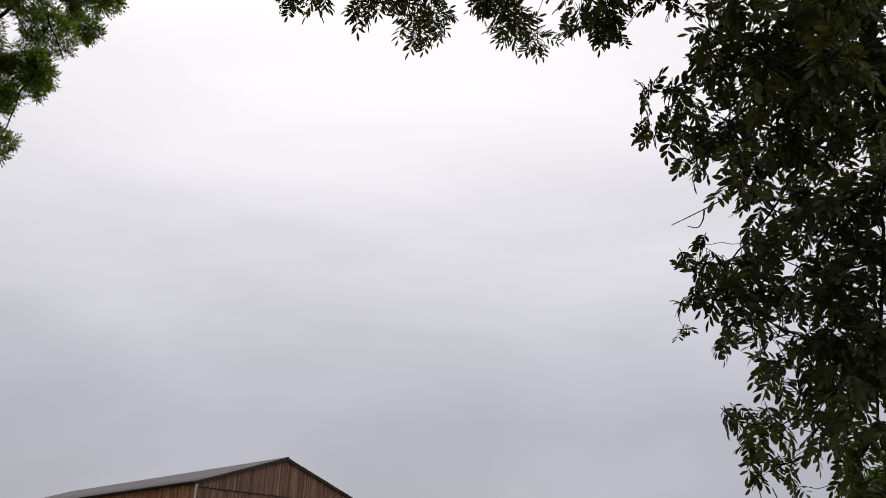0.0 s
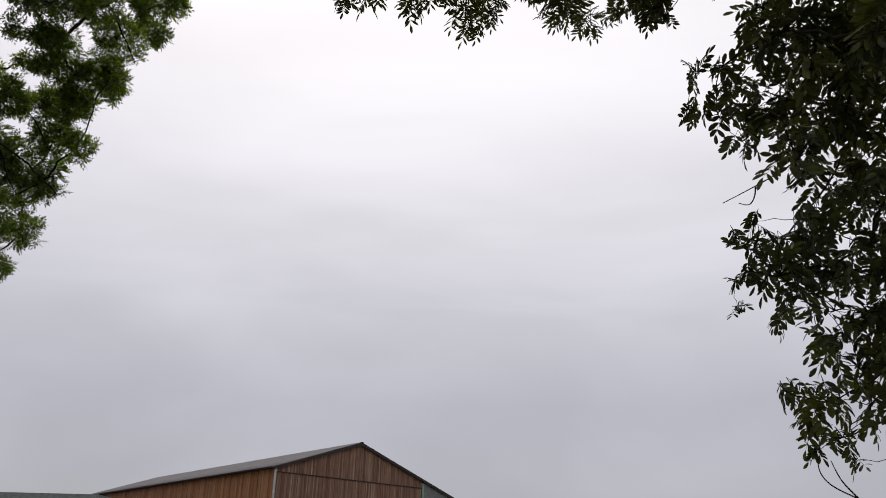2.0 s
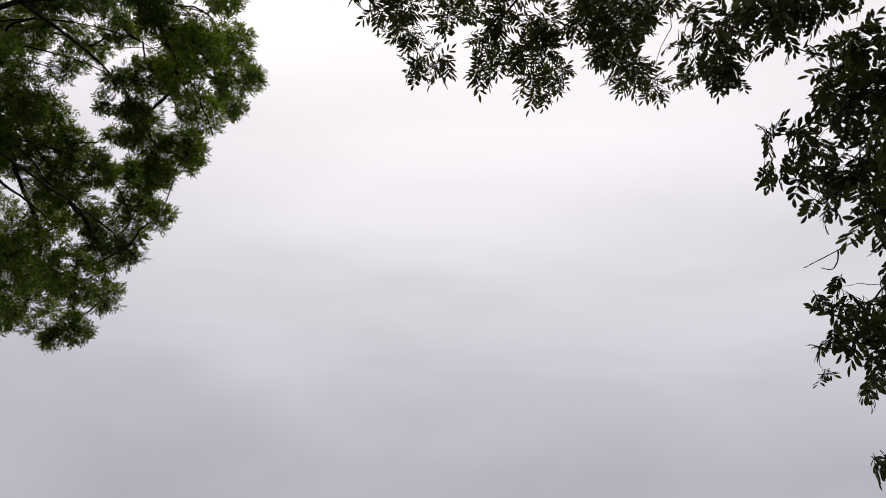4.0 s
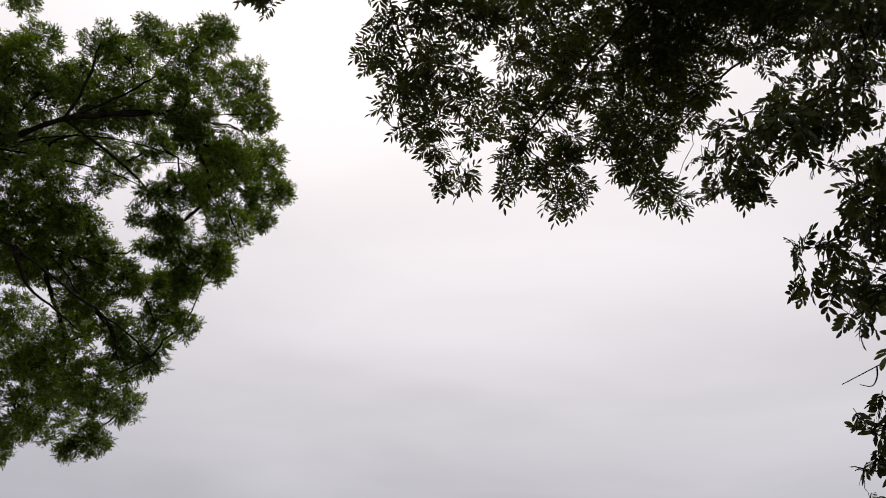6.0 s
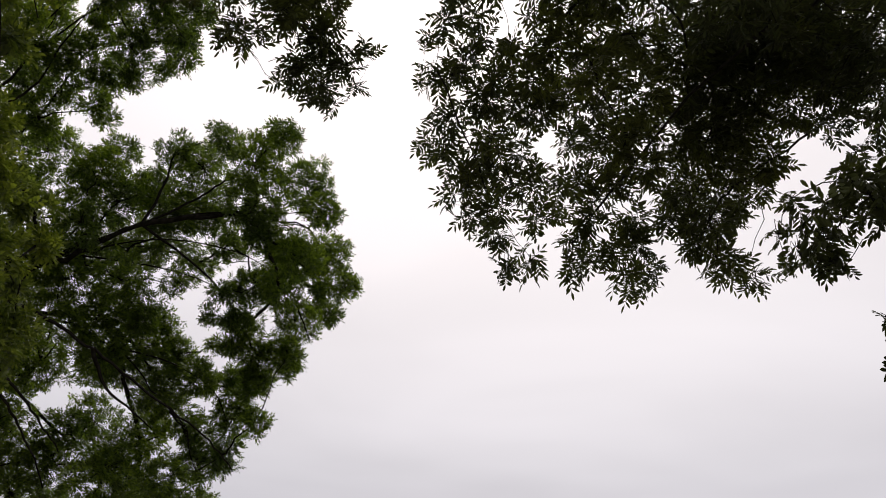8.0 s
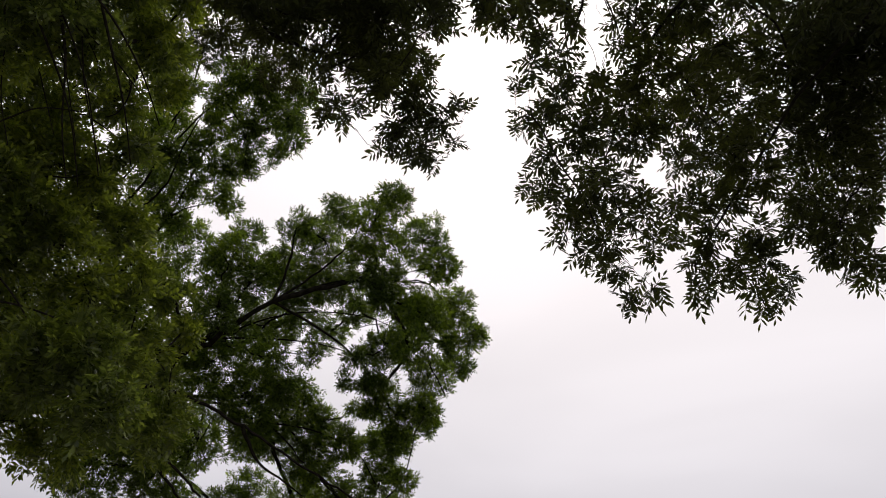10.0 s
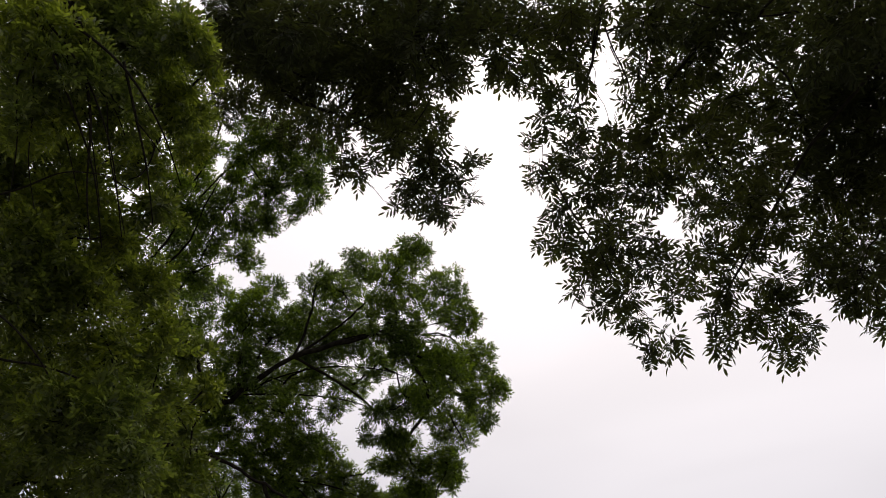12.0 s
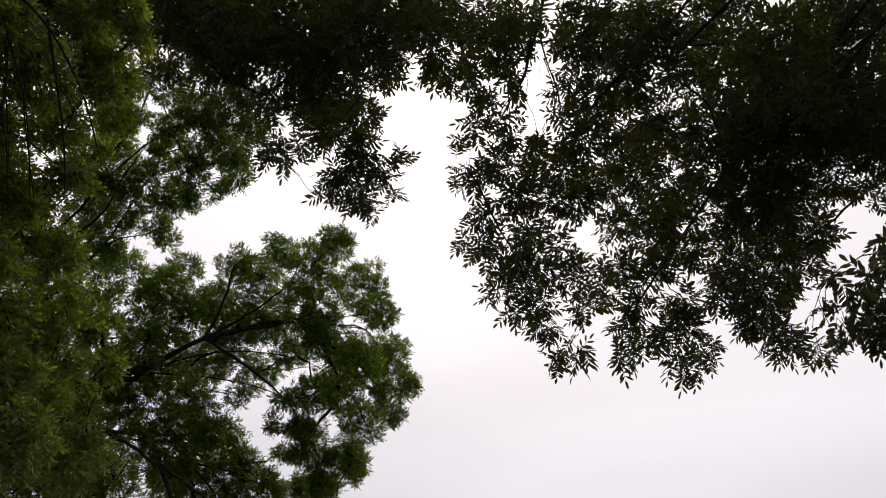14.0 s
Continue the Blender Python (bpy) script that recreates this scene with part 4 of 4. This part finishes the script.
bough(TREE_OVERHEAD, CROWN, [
    (-1.37, 2.59, 7.87, 0.18), (-1.10, 2.57, 7.49, 0.16), (-0.92, 2.59, 7.48, 0.14), (-1.23, 2.66, 7.46, 0.14),
    (-1.12, 2.93, 7.76, 0.13), (-1.44, 2.57, 7.54, 0.14), (-0.85, 2.73, 7.55, 0.09), (-0.45, 2.76, 7.51, 0.13),
    (-0.46, 2.71, 7.01, 0.10), (-0.19, 2.76, 7.20, 0.16), (-0.06, 3.22, 7.66, 0.20), (-0.21, 3.25, 7.44, 0.14),
    (0.10, 2.99, 7.49, 0.21), (0.01, 3.33, 7.34, 0.19), (0.33, 3.12, 7.11, 0.15), (0.30, 3.07, 7.40, 0.16),
    (0.73, 3.14, 6.96, 0.20), (0.88, 3.45, 7.14, 0.19), (1.03, 3.13, 6.98, 0.20), (1.13, 3.69, 6.75, 0.20),
    (1.11, 3.57, 7.04, 0.21), (0.55, 3.63, 6.83, 0.16)], seed=75, dense=0.74, length=0.225, leaf=LEAF_SHADED, thick=0.002)
bough(TREE_OVERHEAD, CROWN, [
    (-0.51, 4.89, 6.70, 0.23), (-0.58, 4.92, 6.04, 0.14), (-0.59, 5.02, 5.83, 0.13), (-0.46, 5.26, 6.11, 0.16),
    (-0.43, 4.85, 6.23, 0.19), (-0.26, 5.05, 6.05, 0.19), (-0.15, 5.02, 5.65, 0.17), (0.01, 5.74, 6.35, 0.17),
    (-0.06, 5.22, 6.51, 0.23), (-0.18, 4.62, 6.37, 0.21)], seed=46, dense=0.81, length=0.225, leaf=LEAF_SHADED, thick=0.004)
bough(TREE_OVERHEAD, CROWN, [
    (-0.29, 5.05, 7.46, 0.42), (-0.38, 4.84, 7.94, 0.40), (0.03, 3.58, 6.21, 0.29), (0.02, 3.85, 7.33, 0.30),
    (0.23, 4.57, 6.89, 0.40), (0.25, 5.33, 7.00, 0.30), (0.59, 4.74, 6.92, 0.46), (0.46, 4.23, 7.27, 0.46),
    (0.83, 4.45, 7.19, 0.46), (0.42, 4.37, 8.63, 0.30), (0.90, 4.69, 8.60, 0.54)], seed=47, dense=0.74, length=0.225, leaf=LEAF_SHADED, thick=0.004)
bough(TREE_OVERHEAD, CROWN, [
    (0.43, 5.15, 6.12, 0.20), (0.64, 5.17, 5.84, 0.20), (0.99, 6.18, 6.56, 0.18), (0.51, 4.90, 6.14, 0.24),
    (0.35, 4.84, 6.42, 0.25), (0.78, 4.95, 6.56, 0.38), (1.07, 4.91, 6.77, 0.26), (0.73, 4.76, 7.22, 0.48),
    (1.25, 4.49, 7.05, 0.41), (1.45, 4.35, 6.52, 0.22), (1.72, 4.51, 6.96, 0.15)], seed=48, dense=0.62, length=0.225, leaf=LEAF_SHADED, thick=0.004)
bough(TREE_OVERHEAD, CROWN, [
    (1.29, 4.35, 7.55, 0.48), (1.96, 4.96, 8.14, 0.48), (0.82, 4.34, 7.45, 0.47), (1.85, 3.63, 6.72, 0.42),
    (1.92, 4.04, 6.61, 0.19), (1.87, 4.25, 8.34, 0.65), (2.18, 3.54, 7.24, 0.55), (0.85, 3.18, 6.73, 0.48)], seed=49, dense=0.80, length=0.225, leaf=LEAF_SHADED, thick=0.004)
bough(TREE_OVERHEAD, CROWN, [
    (0.76, 3.44, 4.45, 0.12), (0.91, 3.52, 4.48, 0.11), (1.03, 3.53, 4.77, 0.15), (1.07, 3.14, 4.56, 0.14),
    (0.82, 3.50, 4.73, 0.12), (1.29, 3.28, 4.83, 0.12), (1.35, 2.93, 4.74, 0.15), (1.31, 3.22, 4.61, 0.11),
    (1.15, 3.33, 5.09, 0.09), (1.25, 3.27, 5.10, 0.09), (1.49, 3.27, 4.76, 0.12), (1.45, 2.92, 4.97, 0.15),
    (1.32, 3.01, 5.15, 0.10), (1.37, 2.70, 5.07, 0.20)], seed=50, dense=0.75, length=0.19, hang=1.0, leaf=LEAF_SHADED, thick=0.002)
bough(TREE_OVERHEAD, (5.32, -0.38, 4.00), [
    (1.03, 3.31, 3.92, 0.08), (0.97, 3.29, 3.68, 0.07), (1.14, 3.30, 3.93, 0.11), (1.14, 3.40, 3.73, 0.10),
    (1.40, 3.80, 4.13, 0.14), (1.27, 3.43, 3.57, 0.10), (1.47, 3.53, 3.90, 0.21), (1.40, 3.42, 4.11, 0.13),
    (1.40, 3.09, 3.99, 0.15), (1.72, 3.24, 4.10, 0.25), (1.62, 2.67, 3.66, 0.19), (1.59, 3.28, 3.71, 0.23),
    (1.86, 3.32, 3.76, 0.24)], seed=51, dense=0.64, length=0.19, hang=1.0, leaf=LEAF_SHADED, thick=0.002, singles=110)
bough(TREE_OVERHEAD, (5.32, -0.38, 4.00), [
    (1.34, 3.09, 3.35, 0.14), (1.66, 3.21, 3.33, 0.20), (1.97, 3.46, 3.41, 0.19), (1.55, 3.50, 3.21, 0.13),
    (1.28, 3.50, 3.09, 0.10), (1.28, 3.67, 3.00, 0.08), (1.40, 3.61, 2.96, 0.15), (1.50, 3.86, 2.84, 0.09),
    (1.64, 3.67, 3.04, 0.18), (1.77, 3.46, 3.05, 0.21), (1.61, 3.57, 2.77, 0.13), (1.85, 3.57, 2.78, 0.18),
    (2.02, 3.65, 3.07, 0.19), (1.25, 3.81, 3.01, 0.04), (1.28, 3.90, 2.90, 0.03), (1.31, 3.60, 3.24, 0.05),
    (1.18, 3.49, 3.10, 0.03)], seed=52, dense=0.64, length=0.19, hang=1.0, leaf=LEAF_SHADED, thick=0.002, singles=100)
bough(TREE_OVERHEAD, (5.32, -0.38, 4.00), [
    (1.54, 3.57, 2.58, 0.09), (1.75, 3.74, 2.55, 0.15), (1.47, 3.78, 2.43, 0.08), (1.52, 3.60, 2.35, 0.12),
    (1.63, 3.43, 2.30, 0.14), (1.52, 3.80, 2.24, 0.07), (1.60, 3.69, 2.21, 0.08), (1.81, 3.53, 2.50, 0.15),
    (1.83, 3.57, 2.30, 0.11), (2.00, 3.58, 2.38, 0.21), (1.89, 3.69, 2.15, 0.07), (2.07, 3.57, 2.75, 0.25),
    (2.09, 3.42, 3.09, 0.25), (2.13, 3.27, 3.51, 0.25), (2.04, 3.71, 2.08, 0.15), (1.39, 3.73, 2.43, 0.05),
    (1.51, 3.79, 2.16, 0.03), (1.70, 3.82, 2.13, 0.04), (1.46, 3.74, 2.29, 0.05)], seed=53, dense=0.64, length=0.19, hang=1.0, leaf=LEAF_SHADED, thick=0.002, singles=90)
bough(TREE_OVERHEAD, CROWN, [
    (0.91, 3.52, 4.63, 0.12), (1.17, 3.36, 4.59, 0.11), (1.23, 2.94, 4.64, 0.08), (1.46, 3.31, 4.47, 0.12),
    (1.40, 3.35, 4.24, 0.09), (1.28, 3.28, 4.40, 0.06), (1.02, 3.14, 4.66, 0.12), (1.19, 3.21, 4.71, 0.10),
    (0.91, 3.27, 4.67, 0.09)], seed=57, dense=0.64, length=0.19, hang=1.0, leaf=LEAF_SHADED, thick=0.002)
bough(TREE_OVERHEAD, CROWN, [
    (1.30, 3.07, 4.08, 0.13), (1.55, 3.22, 4.18, 0.17), (1.74, 3.18, 4.13, 0.17), (1.81, 3.03, 3.98, 0.17),
    (1.36, 3.32, 4.15, 0.10), (1.35, 2.90, 4.14, 0.16), (1.63, 2.98, 4.24, 0.20), (1.72, 2.76, 4.04, 0.19),
    (1.58, 3.23, 4.01, 0.16), (1.73, 3.07, 3.86, 0.15)], seed=69, dense=0.75, length=0.19, hang=1.0, leaf=LEAF_SHADED, thick=0.002)
bough(TREE_OVERHEAD, (5.32, -0.38, 4.00), [
    (1.38, 3.59, 3.84, 0.11), (1.45, 3.04, 3.73, 0.14), (1.70, 3.17, 3.82, 0.15), (1.69, 3.72, 3.85, 0.17),
    (1.76, 3.34, 3.61, 0.15), (2.00, 3.50, 3.65, 0.16), (1.75, 3.70, 3.50, 0.13), (1.54, 3.95, 3.25, 0.12),
    (1.63, 3.81, 3.16, 0.13), (1.44, 3.50, 2.83, 0.11), (1.70, 3.70, 2.68, 0.12), (1.79, 3.61, 2.76, 0.14),
    (1.62, 3.35, 2.89, 0.13)], seed=58, dense=0.64, length=0.19, hang=1.0, leaf=LEAF_SHADED, thick=0.002)
bough(TREE_OVERHEAD, CROWN, [
    (2.03, 3.49, 4.52, 0.20), (2.19, 3.49, 4.41, 0.24), (2.14, 3.62, 4.28, 0.20), (2.30, 3.62, 4.14, 0.24), (2.37, 3.47, 4.29, 0.26), (1.99, 3.64, 4.36, 0.14), (2.45, 3.62, 4.00, 0.26), (2.19, 3.34, 4.59, 0.28), (2.00, 3.34, 4.71, 0.26)], seed=81, dense=0.85, length=0.19, hang=1.0, leaf=LEAF_SHADED, thick=0.003)
bough(TREE_OVERHEAD, (5.32, -0.38, 4.00), [
    (2.23, 4.06, 2.82, 0.13), (2.21, 4.11, 2.68, 0.14), (2.31, 4.04, 2.73, 0.20), (2.25, 3.99, 3.00, 0.12), (2.34, 3.96, 2.93, 0.20)], seed=82, dense=0.85, length=0.19, hang=1.0, leaf=LEAF_SHADED, thick=0.003)
bough(TREE_OVERHEAD, CROWN, [
    (1.24, 4.20, 7.08, 0.22), (1.53, 4.31, 6.92, 0.25), (1.68, 4.08, 7.05, 0.28), (1.38, 4.00, 7.20, 0.25), (1.78, 4.37, 6.79, 0.28)], seed=83, dense=0.8, length=0.225, leaf=LEAF_SHADED, thick=0.004)
bough(TREE_OVERHEAD, (5.32, -0.38, 4.00), [
    (1.80, 3.84, 3.36, 0.10), (1.98, 3.74, 3.39, 0.14), (2.20, 3.53, 3.56, 0.18), (2.19, 3.66, 3.32, 0.20),
    (1.65, 3.75, 3.68, 0.09), (1.71, 3.77, 3.59, 0.10), (2.08, 3.62, 3.52, 0.13), (1.87, 3.71, 3.57, 0.12),
    (1.54, 3.54, 4.09, 0.10), (1.62, 3.58, 3.97, 0.10), (2.04, 3.80, 3.20, 0.12)], seed=84, dense=0.75, length=0.19, hang=1.0, leaf=LEAF_SHADED, thick=0.002)
for line, r0, r1 in (([(-0.61, 2.48, 7.54)] + [(-0.59, 2.52, 7.37), (-0.69, 2.70, 7.19), (-0.80, 2.85, 7.09), (-0.87, 2.98, 7.01), (-0.95, 3.02, 6.89), (-1.06, 3.10, 6.82), (-1.17, 3.23, 6.71)], 0.018, 0.003), ([(-0.69, 2.70, 7.19), (-0.69, 2.92, 7.08), (-0.67, 3.11, 7.06), (-0.66, 3.23, 6.99), (-0.69, 3.45, 6.84)], 0.008, 0.004), ([(-0.61, 2.48, 7.54)] + [(-0.27, 2.62, 7.52), (-0.35, 2.83, 7.41), (-0.45, 3.07, 7.28), (-0.58, 3.38, 7.08)], 0.010, 0.005), ([CROWN] + [(0.09, 3.27, 7.19), (0.19, 3.37, 7.13), (0.30, 3.47, 7.06), (0.41, 3.58, 6.99), (0.43, 3.74, 6.87)], 0.013, 0.008), ([(-0.70, 2.90, 7.08), (-0.68, 3.05, 7.00), (-0.68, 3.18, 6.93), (-0.75, 3.33, 6.82)], 0.005, 0.003)):
    branch(TREE_OVERHEAD, line, r0, r1)
for line in ([(1.48, 3.37, 3.46), (1.39, 3.43, 3.41), (1.29, 3.49, 3.37), (1.16, 3.56, 3.32)], [(1.30, 3.48, 3.37), (1.30, 3.50, 3.33), (1.28, 3.53, 3.29), (1.23, 3.54, 3.31)], [(1.78, 3.72, 1.89), (1.66, 3.76, 1.95), (1.56, 3.80, 2.01), (1.52, 3.81, 2.07), (1.52, 3.80, 2.16)], [(1.66, 3.76, 1.95), (1.60, 3.78, 2.03), (1.57, 3.78, 2.12)]):
    branch(TREE_OVERHEAD, line, 0.004, 0.002)
# unseen crown above and behind the camera, added to shade the low boughs
crown_top(TREE_OVERHEAD, (5.2, -0.2, 7.4), (3.6, -1.8, 9.2), (3.2, 2.6, 1.6), 20, 73, LEAF_SHADED)

# a sapling under the overhead ash
SAPLING = ash_tree((3.10, 5.45), 2.10, 0.03, (-0.15, -0.10), "young ash sapling with pale yellow-green leaves", 4)
bough(SAPLING, (2.97, 5.36, 1.80), [
    (2.81, 5.23, 2.45, 0.10), (2.75, 5.28, 2.34, 0.09), (2.83, 5.24, 2.32, 0.16), (2.95, 5.16, 2.42, 0.16),
    (2.89, 5.22, 2.23, 0.20), (2.76, 5.29, 2.22, 0.12), (2.99, 5.16, 2.28, 0.20), (3.06, 5.14, 2.14, 0.25),
    (2.92, 5.22, 2.08, 0.25), (2.79, 5.29, 2.06, 0.17), (3.01, 5.18, 1.94, 0.28), (2.81, 5.30, 1.90, 0.20)], seed=80, dense=0.9, length=0.22, leaf=LEAF_YOUNG, thick=0.003, hang=0.5)
